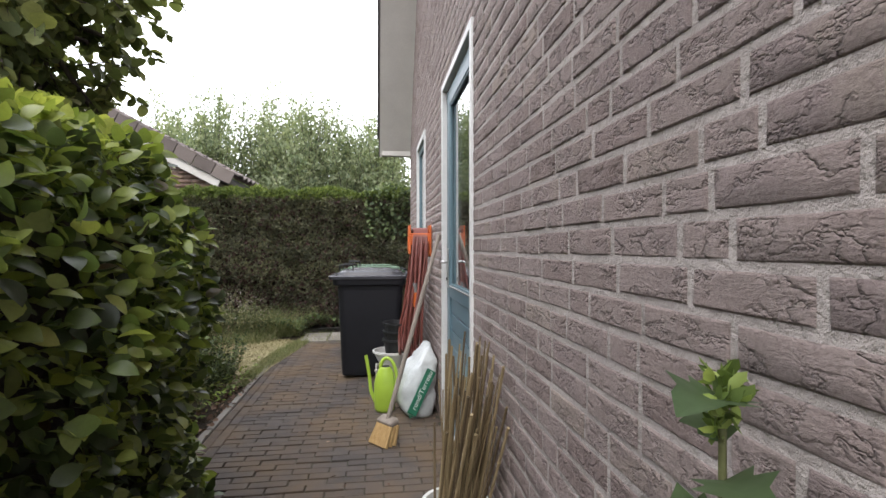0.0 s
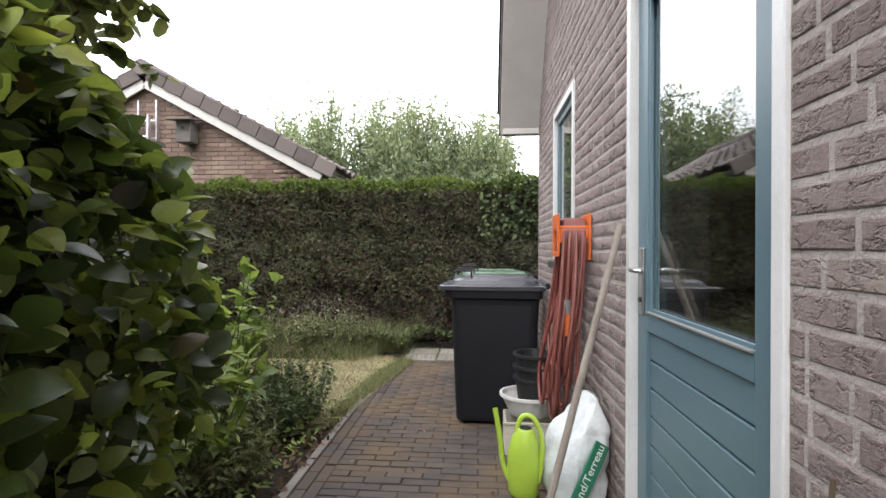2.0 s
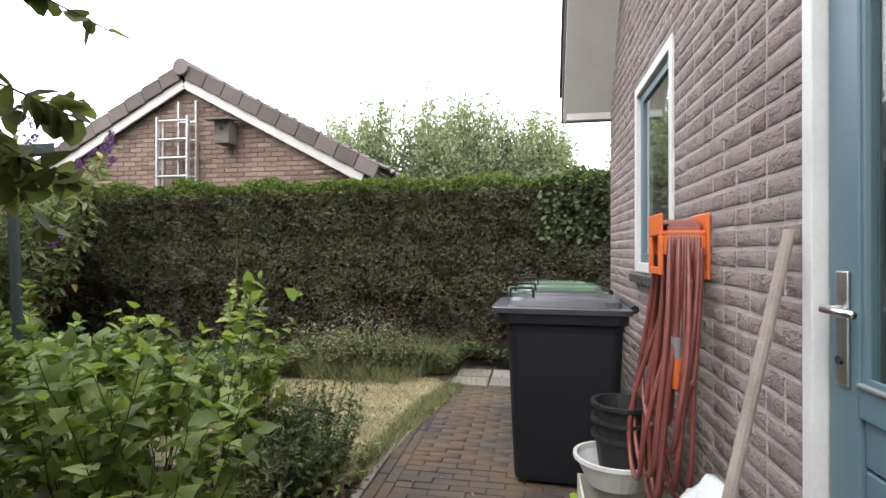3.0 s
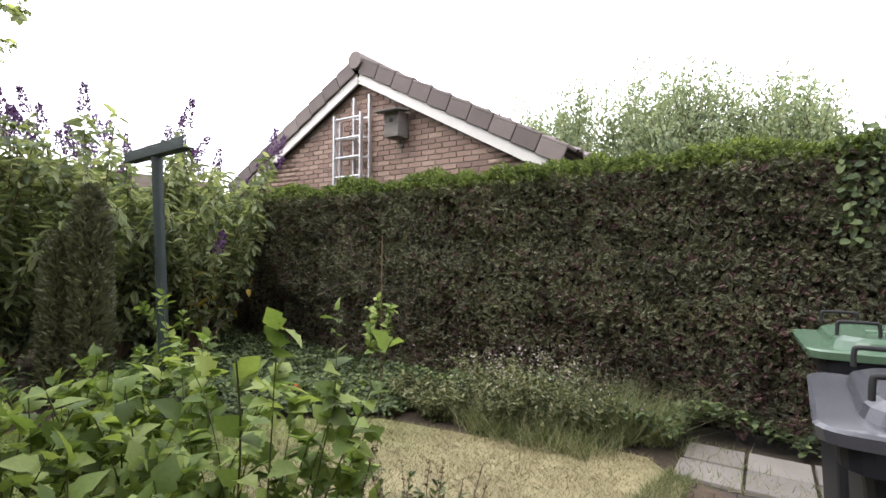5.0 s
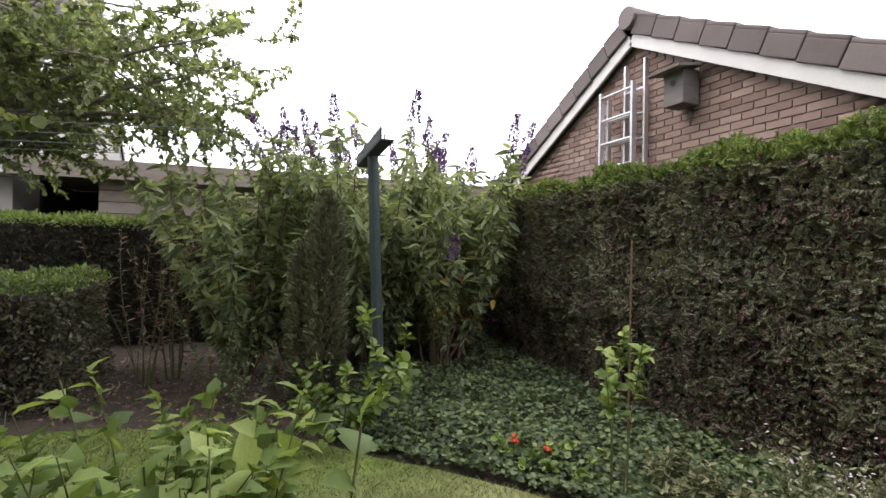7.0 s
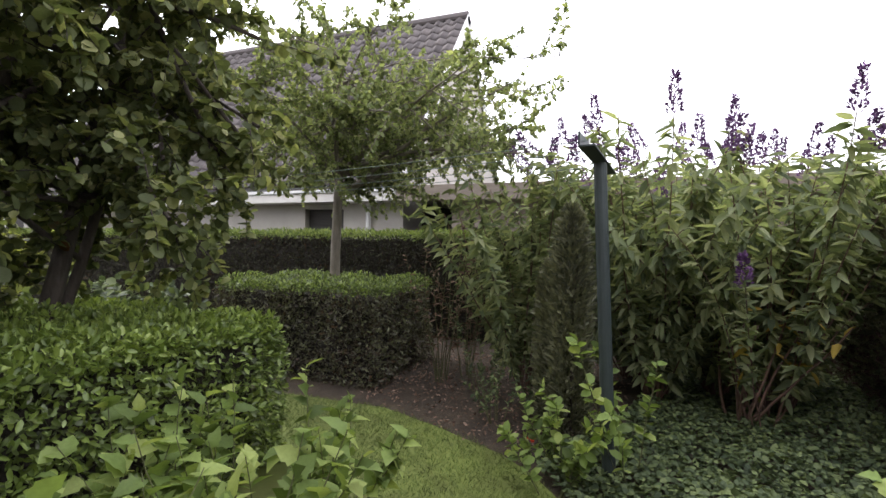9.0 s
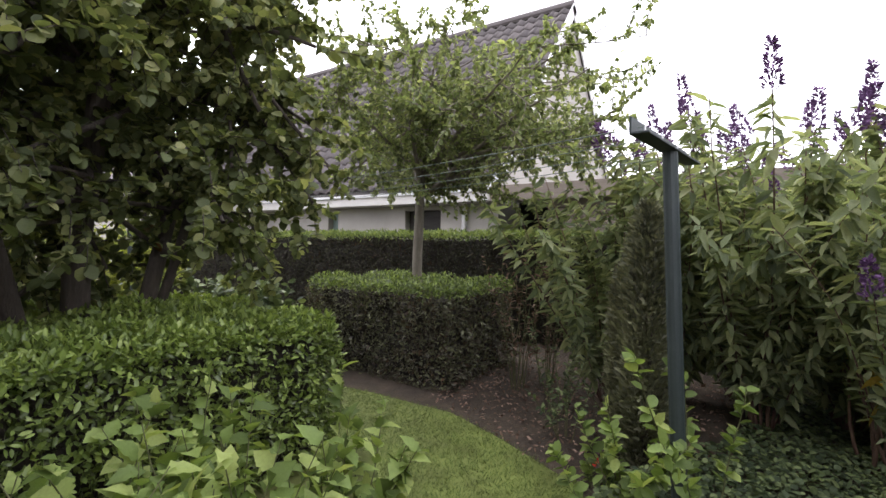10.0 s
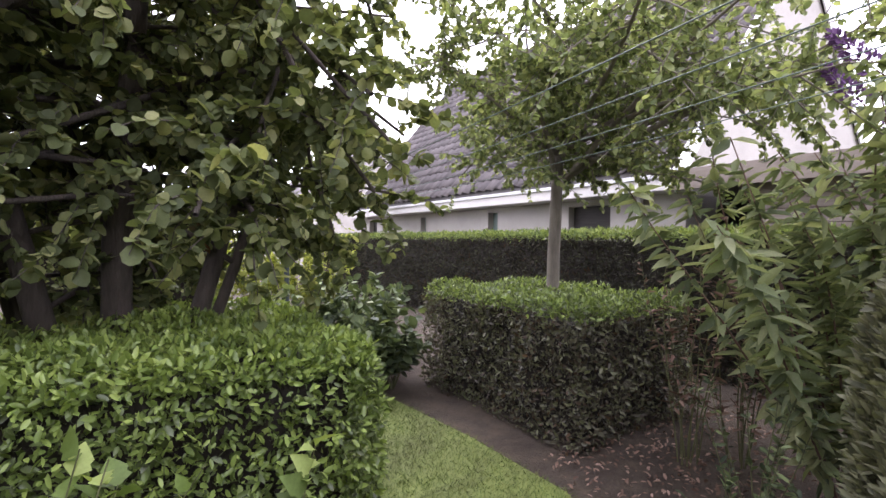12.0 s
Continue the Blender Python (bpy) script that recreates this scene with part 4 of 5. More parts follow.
def ring(x, y, rx, ry, seed, n=22, rough=.18):
    r = np.random.default_rng(seed)
    return [(x + rx * math.cos(a) * (1 + r.normal(0, rough)), y + ry * math.sin(a) * (1 + r.normal(0, rough))) for a in np.linspace(0, math.tau, n, endpoint=False)]


IVY = [(-3.0, 6.45), (-3.5, 6.05), (-3.9, 5.65), (-4.5, 5.05), (-4.9, 5.2), (-5.6, 5.6), (-7.0, 5.9), (-8.1, 6.2), (-8.1, 7.7), (-3.4, 7.8), (-2.9, 7.3)]
carpet("ground_ivy", "carpet of small green ground-cover leaves in the corner", IVY, 2600, .07, ROUND, .04, M_ivy, 51)
carpet("hedge_ivy", "dark glossy ivy at the foot of the yew hedge", [(-3.0, 6.95), (-1.6, 6.92), (-1.05, 7.1), (-1.0, 7.42), (0.45, 7.44), (0.45, 7.9), (-3.2, 7.9)], 1700, .15, BROAD, .055, M_ivy, 52)
M_litter = leafy("dead_leaf", (0.09, 0.065, 0.036), (0.19, 0.145, 0.08), (0.34, 0.28, 0.165), .8, .1)
carpet("leaf_litter", "brown fallen leaves and twigs on the soil", [(-1.13, 2.3), (-1.13, 5.0), (-1.9, 4.7), (-2.6, 4.5), (-2.0, 2.3)], 440, .012, BROAD, .045, M_litter, 53, "leaf litter")
carpet("leaf_litter", "brown fallen leaves scattered on bare soil", [(-4.7, 4.8), (-5.2, 3.7), (-5.4, 3.2), (-7.3, 3.3), (-7.6, 5.6), (-5.6, 5.6)], 320, .014, OVAL, .04, M_litter, 54, "leaf litter")
carpet("leaf_litter", "few dry leaves lying on the brick paving", [(-1.0, 1.8), (0.45, 1.8), (0.45, 6.6), (-.95, 6.6)], 9, .012, OVAL, .03, M_litter, 55, "leaf litter")
carpet("bed_weeds", "low green weeds along the bed's edge", [(-1.2, 3.4), (-1.16, 5.1), (-1.6, 4.9), (-2.2, 4.6), (-2.2, 3.4)], 480, .1, OVAL, .05, M_shrub, 56, "weeds")

rng = np.random.default_rng(60)
M_long_grass = leafy("long_grass", (0.09, 0.14, 0.04), (0.2, 0.27, 0.09), (0.38, 0.4, 0.2), .7, .3)
for name, label, poly, n, h in (("grass_clump", "tall loose green grass clump by the hedge", ring(-1.4, 7.25, .3, .2, 1), 500, .42),
                                ("grass_clump", "bleached long grass leaning over the lawn", ring(-2.1, 6.75, .7, .2, 2), 700, .2),
                                ("grass_tuft", "sparse weeds and grass between the slabs", [(-1.05, 6.7), (0.1, 6.72), (0.1, 7.12), (-.3, 7.06), (-.66, 7.14), (-.62, 7.45), (-1.05, 7.45)], 260, .07),
                                ("grass_fringe", "ragged uncut grass along the paving", [(-1.18, 4.6), (-1.12, 5.4), (-.98, 6.1), (-.88, 6.75), (-1.05, 6.8), (-1.2, 6.1), (-1.3, 5.0)], 2600, .06)):
    v, f = blades(n * 3, poly, np.min(poly, 0), np.max(poly, 0), h, rng, .7, .003)
    tagged(sheet(name, v, f, M_long_grass), label, "grass", kind="stuff")

M_grey_leaf = leafy("grey_green_leaf", (0.08, 0.11, 0.045), (0.18, 0.23, 0.085), (0.34, 0.39, 0.17), .7, .25)
M_cream_flower = leafy("cream_flower", (0.35, 0.36, 0.24), (0.5, 0.5, 0.38), (0.65, 0.64, 0.54), .8, .2)
shrub("lavender", "small grey-green lavender bush at the lawn's edge", [(-2.75, 6.72), (-3.05, 6.85), (-1.62, 4.15), (-1.45, 3.75)], [.3, .28, .34, .3], M_grey_leaf, LANCE, .045, 60, 26, 31, .7, .0, radius=.002, start=.05)
shrub("oregano", "flowering herb clump with pale flower heads", [(-2.25, 6.85), (-1.9, 6.95), (-2.45, 7.1), (-1.65, 7.05)], [.48, .58, .5, .45], M_grey_leaf, OVAL, .035, 70, 24, 32, .6, .0, radius=.002, start=.1)
for x, y, h in ((-2.25, 6.85, .46), (-1.9, 6.95, .56), (-1.65, 7.05, .44)):
    p = np.random.default_rng(9).normal(0, 1, (200, 3)) * np.array([.2, .14, .09]) + np.array([x, y, h * .95 + lift(x)])
    tagged(sheet("flower_heads", *scatter(OVAL, p, np.random.default_rng(3).normal(0, 1, p.shape), np.tile([0, 0, 1.0], (200, 1)), .019, np.random.default_rng(4), .5), M_cream_flower), "pale cream flower heads on the herb clump", "flowers", kind="stuff")
shrub("low_shrub", "low small-leaved green shrub beside the paving", [(-1.42, 4.75), (-1.5, 4.45), (-1.75, 4.95)], [.5, .42, .45], M_ivy, OVAL, .035, 34, 46, 33, .55, .02, radius=.003, start=.1)
M_dry = surface("dry_stalk", [(0.3, (0.12, 0.08, 0.05)), (0.7, (0.24, 0.18, 0.11))], 9, .9)
shrub("seed_stalks", "upright brown dried flower stalks in the bed", [(-1.62, 5.0), (-1.8, 4.75), (-2.05, 4.85)], [.62, .55, .6], M_dry, OVAL, .016, 9, 60, 34, .25, .0, "dead plant", radius=.003, start=.4)
shrub("compound_shoots", "bright green shoots with paired leaflets round the post", [(-4.3, 5.2), (-4.6, 5.62), (-4.55, 5.25)], [.6, 1.05, .65], M_shrub, BROAD, .078, 4, 34, 35, .5, .06, "plant", radius=.005)
shrub("weedy_shoots", "thin weedy shoots on the bare soil", [(-5.3, 4.6), (-5.75, 4.35), (-5.6, 4.9)], [.6, 1.0, .5], M_ivy, OVAL, .05, 7, 30, 36, .3, .04, "plant", radius=.004)
shrub("dry_perennial", "tall dead brown perennial stems by the box hedge", [(-6.2, 3.75), (-6.45, 3.95)], [1.55, 1.4], M_litter, LANCE, .07, 9, 30, 37, .12, .0, "dead plant", radius=.006)
shrub("geranium", "small bedding plant with reddened leaves", [(-3.75, 6.2), (-3.5, 6.4), (-4.7, 5.05)], [.22, .25, .2], M_shrub, ROUND, .05, 10, 10, 38, .9, .0, "plant", radius=.003)
M_red = leafy("red_petal", (0.5, 0.05, 0.02), (0.65, 0.09, 0.03), (0.75, 0.16, 0.05), .6, .2)
for x, y in ((-3.8, 6.2), (-3.62, 6.33), (-4.72, 5.0)):
    g = np.random.default_rng(5)
    p = g.normal(0, .014, (14, 3)) + np.array([x, y, .15 + lift(x)])
    tagged(sheet("red_flower", *scatter(ROUND, p, g.normal(0, 1, p.shape), np.tile([0, 0, 1.0], (14, 1)), .024, g, .5), M_red), "small orange-red flower in the ground cover", "flower")

# a sapling tied to its cane
for top, paths in shrub("staked_sapling", "young leafy sapling tied to a bamboo cane", [(-3.2, 6.52)], [1.05], M_shrub, TOOTHED, .08, 3, 26, 39, .05, .0, "sapling", radius=.006, start=.55, vary=(.85, 1.05)):
    pass
weed = thing("flowering_weed", "tall thistle-like weed with dark toothed leaves against the wall", "weed")
M_weed = leafy("weed_leaf", (0.03, 0.06, 0.025), (0.06, 0.115, 0.04), (0.16, 0.24, 0.07), .4, .3)
g = np.random.default_rng(40)
stalk = bend((.36, .47, -.02), (.01, .0, 1), 1.13, .009, .005, g, 8, 0, .012)
tagged(sheet("stalk", *limb_mesh([stalk]), M_stem, weed))
pts = np.array([p for p, _ in stalk])
for k in range(13):
    h = .5 + .62 * (k / 12) ** .8
    at = np.array([np.interp(h, pts[:, 2], pts[:, c]) for c in range(2)] + [h])
    turn = k * 2.4 + g.normal(0, .25)
    way = np.array([-abs(math.cos(turn)) * .8, math.sin(turn), .35 - .1 * (k % 3)])
    size = .15 * (1.25 - h * .62) * g.uniform(.9, 1.15)
    v, f = scatter(LOBED, at[None], way[None], np.array([[-.25, -.2, 1.0]]), size, g, .12)
    tagged(sheet("leaf", v, f, M_weed, weed))
for dx, dz in ((0, .03), (.02, .005), (-.018, .012), (.004, -.02)):
    p = g.normal(0, .006, (26, 3)) + pts[-1] + np.array([dx * .5, dx, dz])
    tagged(sheet("flower_bud", *scatter(OVAL, p, g.normal(0, .6, p.shape) + np.array([0, 0, 1.0]), g.normal(0, 1, p.shape), .024, g, .4), M_shrub, weed), "yellow-green bud")

# ivy over the hedge's end by the house, and planting beyond the low hedge
rng = np.random.default_rng(41)
P, N = hedge_shell((-0.2, 7.56, 1.45), (0.9, 8.2, 2.19), 700, rng, "yT", .1, .06, .08)
tagged(sheet("climbing_ivy", *scatter(BROAD, P, N * .5 + np.array([0, 0, -.5]) + rng.normal(0, .5, P.shape), N, .07, rng, .5), M_ivy), "broad-leaved climber spilling over the hedge", "climber", kind="stuff")
shrub("border_shrub", "dark broad-leaved shrub between the low hedges", [(-5.3, .6), (-5.0, -.4), (-5.6, -.2), (-5.25, 1.15), (-4.95, .8)], [1.0, 1.1, 1.0, .72, .8], M_ivy, BROAD, .12, 18, 34, 42, .5, .03)
shrub("golden_shrub", "yellow-green shrub further down the garden", [(-5.0, -3.4), (-4.3, -3.8), (-5.8, -3.9)], [1.9, 1.8, 1.8], leafy("golden_leaf", (0.14, 0.2, 0.03), (0.28, 0.38, 0.05), (0.45, 0.55, 0.1), .5, .4), OVAL, .09, 40, 70, 43, .5, .03)
tagged(hedge("garden_screen", "shady mixed hedge closing the garden", (-4.2, -3.4, 0.1), (-1.75, -2.6, 2.4), BROAD, .08, 500, M_tree_leaf, 44, "Y"), "shady mixed hedge closing the garden")
rng = np.random.default_rng(45)
stem = bend((-7.6, -7.5, .15), (0, 0, 1), 3.6, .12, .06, rng, 7, 0, .03)
tree("garden_tree", "light green tree beyond the low hedges", [stem], M_bark, M_fruit_leaf, BROAD, .1, ((-7.4, -7.4, 3.6), (1.5, 1.5, 1.6)), 26, 11, 22, 46, .6, .1)


# ---- things by the wall ----
M_bin = surface("bin_plastic", [(0.3, (0.0075, 0.0078, 0.0105)), (0.7, (0.014, 0.0145, 0.019))], 3, 0.5, 0, 0.12, 300, depth=0.001)
M_bin.node_tree.nodes["Principled BSDF"].inputs["Specular IOR Level"].default_value = 0.3
M_lid_grey = surface("grey_lid_plastic", [(0.3, (0.05, 0.051, 0.06)), (0.7, (0.085, 0.086, 0.098))], 4, 0.25, 0, 0.08, 200, depth=0.001)
M_lid_green = surface("green_lid_plastic", [(0.3, (0.07, 0.125, 0.08)), (0.7, (0.115, 0.185, 0.12))], 4, 0.25, 0, 0.08, 200, depth=0.001)


def loft(bm, rings, cap=True):
    """Skin over rings with the same number of corners."""
    loops = [[bm.verts.new(p) for p in r] for r in rings]
    n = len(loops[0])
    for a, b in zip(loops, loops[1:]):
        for i in range(n):
            j = (i + 1) % n
            bm.faces.new((a[i], a[j], b[j], b[i]))
    if cap:
        bm.faces.new(loops[0][::-1])
        bm.faces.new(loops[-1])
    return loops


def rounded(cx, cy, sx, sy, r, z, n=4):
    """A rounded rectangle at height z."""
    out = []
    for qx, qy, a0 in ((1, 1, 0), (-1, 1, 90), (-1, -1, 180), (1, -1, 270)):
        for k in range(n + 1):
            a = radians(a0 + 90 * k / n)
            out.append((cx + qx * (sx / 2 - r) + r * math.cos(a), cy + qy * (sy / 2 - r) + r * math.sin(a), z))
    return out


def circle(cx, cy, r, z, n=24):
    return [(cx + r * math.cos(math.tau * k / n), cy + r * math.sin(math.tau * k / n), z) for k in range(n)]


def tube(name, points, radius, mat, parent=None, cyclic=False):
    """A round bar along points, as a mesh."""
    cu = bpy.data.curves.new(name, "CURVE")
    cu.dimensions, cu.bevel_depth, cu.bevel_resolution, cu.resolution_u = "3D", radius, 2, 6
    for pts in (points if isinstance(points[0][0], (tuple, list, np.ndarray)) else [points]):
        sp = cu.splines.new("NURBS")
        sp.points.add(len(pts) - 1)
        for q, p in zip(sp.points, pts):
            q.co = (*p, 1)
        sp.use_endpoint_u, sp.order_u, sp.use_cyclic_u = True, 3, cyclic
    tmp = bpy.data.objects.new(name, cu)
    scene.collection.objects.link(tmp)
    me = bpy.data.meshes.new_from_object(tmp.evaluated_get(bpy.context.evaluated_depsgraph_get()))
    bpy.data.objects.remove(tmp)
    bpy.data.curves.remove(cu)
    me.materials.clear()
    me.materials.append(mat)
    me.shade_smooth()
    me.name = name
    ob = new(name, me)
    ob.parent = parent
    return ob


def wheelie_bin(label, lid_mat, at, turn=0.0):
    """Front towards -x, hinge and wheels towards +x."""
    b = thing("wheelie_bin", label, "waste bin", "wheelie bins by the wall", at=at, turn=turn)
    bm = bmesh.new()
    loft(bm, [rounded(0.0, 0, .55, .5, .05, .03), rounded(0.0, 0, .56, .51, .06, .06), rounded(0, 0, .63, .54, .06, .86), rounded(0, 0, .64, .55, .06, .9),
              rounded(-.01, 0, .7, .59, .06, .915), rounded(-.01, 0, .71, .6, .06, .985)])
    part("body", bm, M_bin, b)
    bm = bmesh.new()
    loft(bm, [rounded(-.02, 0, .76, .62, .06, .97), rounded(-.02, 0, .77, .63, .06, .998), rounded(-.02, 0, .75, .61, .06, 1.004), rounded(-.0, 0, .64, .54, .1, 1.008), rounded(.0, 0, .62, .52, .1, 1.035), rounded(.0, 0, .57, .47, .1, 1.05), rounded(.0, 0, .4, .3, .1, 1.058)])
    lid = part("lid", bm, lid_mat, b, "moulded plastic lid")
    bm = bmesh.new()
    box(bm, (-.2, -.12, 1.05), (.2, .12, 1.068), .008)
    part("lid_ridge", bm, lid_mat, lid)
    for s in (-1, 1):
        tube("lid_grip", [(-.3, s * .2, 1.05), (-.3, s * .2, 1.1), (-.29, s * .2, 1.105), (-.18, s * .2, 1.105), (-.17, s * .2, 1.1), (-.17, s * .2, 1.05)], .007, M_rubber, lid)
    bm = bmesh.new()
    rod(bm, (.37, -.25, 1.0), (.37, .25, 1.0), .022, sides=12)
    part("hinge_bar", bm, M_bin, b)
    bm = bmesh.new()
    rod(bm, (.24, -.24, .1), (.24, .24, .1), .012, sides=8)
    part("axle", bm, M_metal, b)
    for s in (-1, 1):
        bm = bmesh.new()
        rod(bm, (.25, s * .235, .1), (.25, s * .285, .1), .1, sides=20)
        wheel = part("wheel", bm, M_rubber, b)
        bm = bmesh.new()
        rod(bm, (.25, s * .284, .1), (.25, s * .289, .1), .06, sides=16)
        part("rim", bm, M_bin, wheel)
    for s in (-1, 1):
        bm = bmesh.new()
        box(bm, (-.27, s * .12 - .02, .0), (-.2, s * .12 + .02, .04), .006)
        part("foot", bm, M_bin, b)
    return b


wheelie_bin("dark grey wheelie bin with a closed grey lid", M_lid_grey, (-.04, 5.07, .0), -2)
wheelie_bin("dark grey wheelie bin with a closed green lid", M_lid_green, (-.02, 6.15, .0), 3)

# hose on its hanger
M_orange = plain("orange_plastic", (0.62, 0.14, 0.035), .4)
M_hose = surface("red_hose", [(0.3, (0.13, 0.035, 0.028)), (0.7, (0.22, 0.068, 0.055))], 8, .4, 0, .1, 120, depth=.001)
HY = 4.24
hanger = thing("hose_hanger", "orange plastic hose hanger screwed to the wall", "hose hanger")
bm = bmesh.new()
box(bm, (.462, HY - .1, 1.2), (.476, HY + .1, 1.47), .006)
part("back_plate", bm, M_orange, hanger)
bm = bmesh.new()
box(bm, (.3, HY - .085, 1.38), (.462, HY + .085, 1.4), .006)
box(bm, (.3, HY - .09, 1.3), (.462, HY - .075, 1.38), .004)
box(bm, (.3, HY + .075, 1.3), (.462, HY + .09, 1.38), .004)
part("saddle", bm, M_orange, hanger)
bm = bmesh.new()
box(bm, (.285, HY - .1, 1.38), (.299, HY + .1, 1.47), .005)
box(bm, (.285, HY - .1, 1.22), (.299, HY - .06, 1.38), .004)
box(bm, (.285, HY + .06, 1.22), (.299, HY + .1, 1.38), .004)
box(bm, (.285, HY - .06, 1.22), (.299, HY + .06, 1.25), .004)
part("front_plate", bm, M_orange, hanger)
g = np.random.default_rng(70)
run = []
for i in range(13):
    x = .322 + .12 * (i / 12)
    low = .22 + .5 * g.random() ** 1.2
    wide = .1 + .13 * g.random()
    out, mid = .02 + .2 * g.random(), HY + g.normal(0, .05)
    xl = x - out
    run += [(x, HY - .06, 1.42), (x, HY, 1.445), (x, HY + .06, 1.42), (x, HY + .1, 1.33), (x - out * .3, mid + wide * .8, 1.05), (x - out * .7, mid + wide, .8), (xl, mid + wide * 1.1, low + .22), (xl, mid + wide * .8, low + .06),
            (xl, mid, low), (xl, mid - wide * .8, low + .06), (xl, mid - wide * 1.1, low + .22), (x - out * .7, mid - wide, .8), (x - out * .3, mid - wide * .8, 1.05), (x, HY - .1, 1.33)]
hose = tagged(tube("garden_hose", run, .0105, M_hose), "coiled red garden hose hanging in long loops", "hose")
bm = bmesh.new()
rod(bm, (.33, HY - .16, .98), (.33, HY - .16, .9), .02, sides=12)
part("collar", bm, plain("grey_plastic", (.2, .2, .2)), hose)
bm = bmesh.new()
rod(bm, (.33, HY - .16, .9), (.33, HY - .16, .78), .022, .016, 12)
part("coupling", bm, M_orange, hose, "orange hose coupling")
tube("tail", [(.36, HY - .09, 1.36), (.34, HY - .15, 1.25), (.33, HY - .16, .98)], .0115, M_hose, hose)

# broom leaning on the wall
M_stick = surface("weathered_stick", [(0.3, (0.16, 0.13, 0.11)), (0.7, (0.3, 0.26, 0.22))], (20, 20, 4), .8, 0, .3, 120)
M_bristle = surface("straw_bristle", [(0.3, (0.3, 0.18, 0.07)), (0.7, (0.5, 0.34, 0.15))], (60, 60, 6), .9, 0, .8, (400, 400, 10))
broom = thing("broom", "wooden broom with worn straw bristles leaning on the wall", "broom", at=(.08, 3.22, .16), turn=38)
bm = bmesh.new()
rod(bm, (0, 0, -.01), (.465, -.015, 1.21), .016, .015, 10)
part("stick", bm, M_stick, broom).matrix_parent_inverse = Matrix.Identity(4)
bm = bmesh.new()
box(bm, (-.045, -.075, -.04), (.03, .075, .0), .012, pose(0, 0, 0, 0, -20, 0))
part("head", bm, M_stick, broom)
bm = bmesh.new()
for i in range(9):
    for k in range(3):
        y, x = -.062 + i * .0155, -.035 + k * .025
        rod(bm, (x + .01, y, -.04), (x - .05 + .01 * k, y * 1.15, -.157), .016, .02, 6)
part("bristles", bm, M_bristle, broom, "splayed straw bristles")

# watering can
M_lime = plain("lime_plastic", (0.36, 0.52, 0.06), .35, scale=60)
can = thing("watering_can", "lime green plastic watering can on the paving", "watering can", at=(.07, 3.84, 0), turn=-15)
bm = bmesh.new()
loft(bm, [circle(0, 0, .066, 0), circle(0, 0, .078, .02), circle(0, 0, .084, .12), circle(.0, 0, .082, .22), circle(.006, 0, .066, .3), circle(.01, 0, .044, .335), circle(.01, 0, .04, .345)])
bmesh.ops.scale(bm, vec=(1, .8, 1), verts=bm.verts[:])
part("body", bm, M_lime, can, smooth=True)
# Solid black disc in place of the filler opening and the dark inside it.
bm = bmesh.new()
loft(bm, [circle(.01, 0, .03, .346, 16), circle(.01, 0, .028, .35, 16)])
part("dark_filler_disc", bm, M_rubber, can)
tube("spout", [(-.06, 0, .05), (-.11, 0, .12), (-.12, 0, .28), (-.15, 0, .43)], .014, M_lime, can)
tube("handle", [(-.035, 0, .32), (-.025, 0, .4), (.04, 0, .42), (.09, 0, .34), (.1, 0, .2), (.075, 0, .08)], .014, M_lime, can)

# bag of potting soil
M_bag = surface("white_plastic_bag", [(0.3, (0.42, 0.45, 0.46)), (0.7, (0.62, 0.65, 0.65))], 7, .3, 0, .8, 26, depth=.01)
M_bag_green = plain("bag_print_green", (0.02, 0.16, 0.09), .4)
M_ink_white = plain("bag_print_white", (0.75, 0.78, 0.76), .4)
bag = thing("soil_bag", "white plastic bag of potting soil with a green printed band", "bag", at=(.3, 3.8, 0), turn=12)
bm = bmesh.new()
loft(bm, [rounded(.02, 0, .18, .34, .07, .0, 6), rounded(.0, 0, .24, .38, .09, .05, 6), rounded(.0, 0, .25, .37, .1, .2, 6), rounded(.04, 0, .21, .35, .08, .34, 6), rounded(.08, .01, .13, .29, .05, .43, 6), rounded(.11, .02, .06, .2, .025, .49, 6), rounded(.13, .02, .02, .16, .008, .52, 6)])
bmesh.ops.subdivide_edges(bm, edges=bm.edges[:], cuts=2, use_grid_fill=True)
for v in bm.verts:
    v.co += (noise.noise_vector(v.co * 9) * .03 + noise.noise_vector(v.co * 24) * .014) * min(1, v.co.z * 6)
part("sack", bm, M_bag, bag, smooth=True)


def lettering(name, text, size, m, mat, parent):
    cu = bpy.data.curves.new(name, "FONT")
    cu.body, cu.size, cu.extrude, cu.align_x, cu.align_y = text, size, .0006, "CENTER", "CENTER"
    tmp = bpy.data.objects.new(name, cu)
    scene.collection.objects.link(tmp)
    me = bpy.data.meshes.new_from_object(tmp.evaluated_get(bpy.context.evaluated_depsgraph_get()))
    bpy.data.objects.remove(tmp)
    me.materials.clear()
    me.materials.append(mat)
    ob = new(name, me)
    ob.parent = parent
    ob.matrix_basis = m
    return ob


band = pose(-.0, -.207, .22, 83, 0, 8)
bm = bmesh.new()
box(bm, (-.19, -.042, -.006), (.16, .036, .004), .003, band @ pose(0, 0, 0, 0, 0, 58))
part("printed_band", bm, M_bag_green, bag, "green printed band")
lettering("lettering", "rond/Terreau", .055, band @ pose(0, 0, .0052, 0, 0, 58), M_ink_white, bag)
lettering("lettering", "40L", .06, band @ pose(-.09, -.15, .004, 0, 0, 58), M_bag_green, bag)

# tub, buckets, crate
M_tub = plain("white_tub_plastic", (0.62, 0.62, 0.6), .4)
M_bucket = plain("black_bucket_plastic", (0.02, 0.021, 0.023), .45)


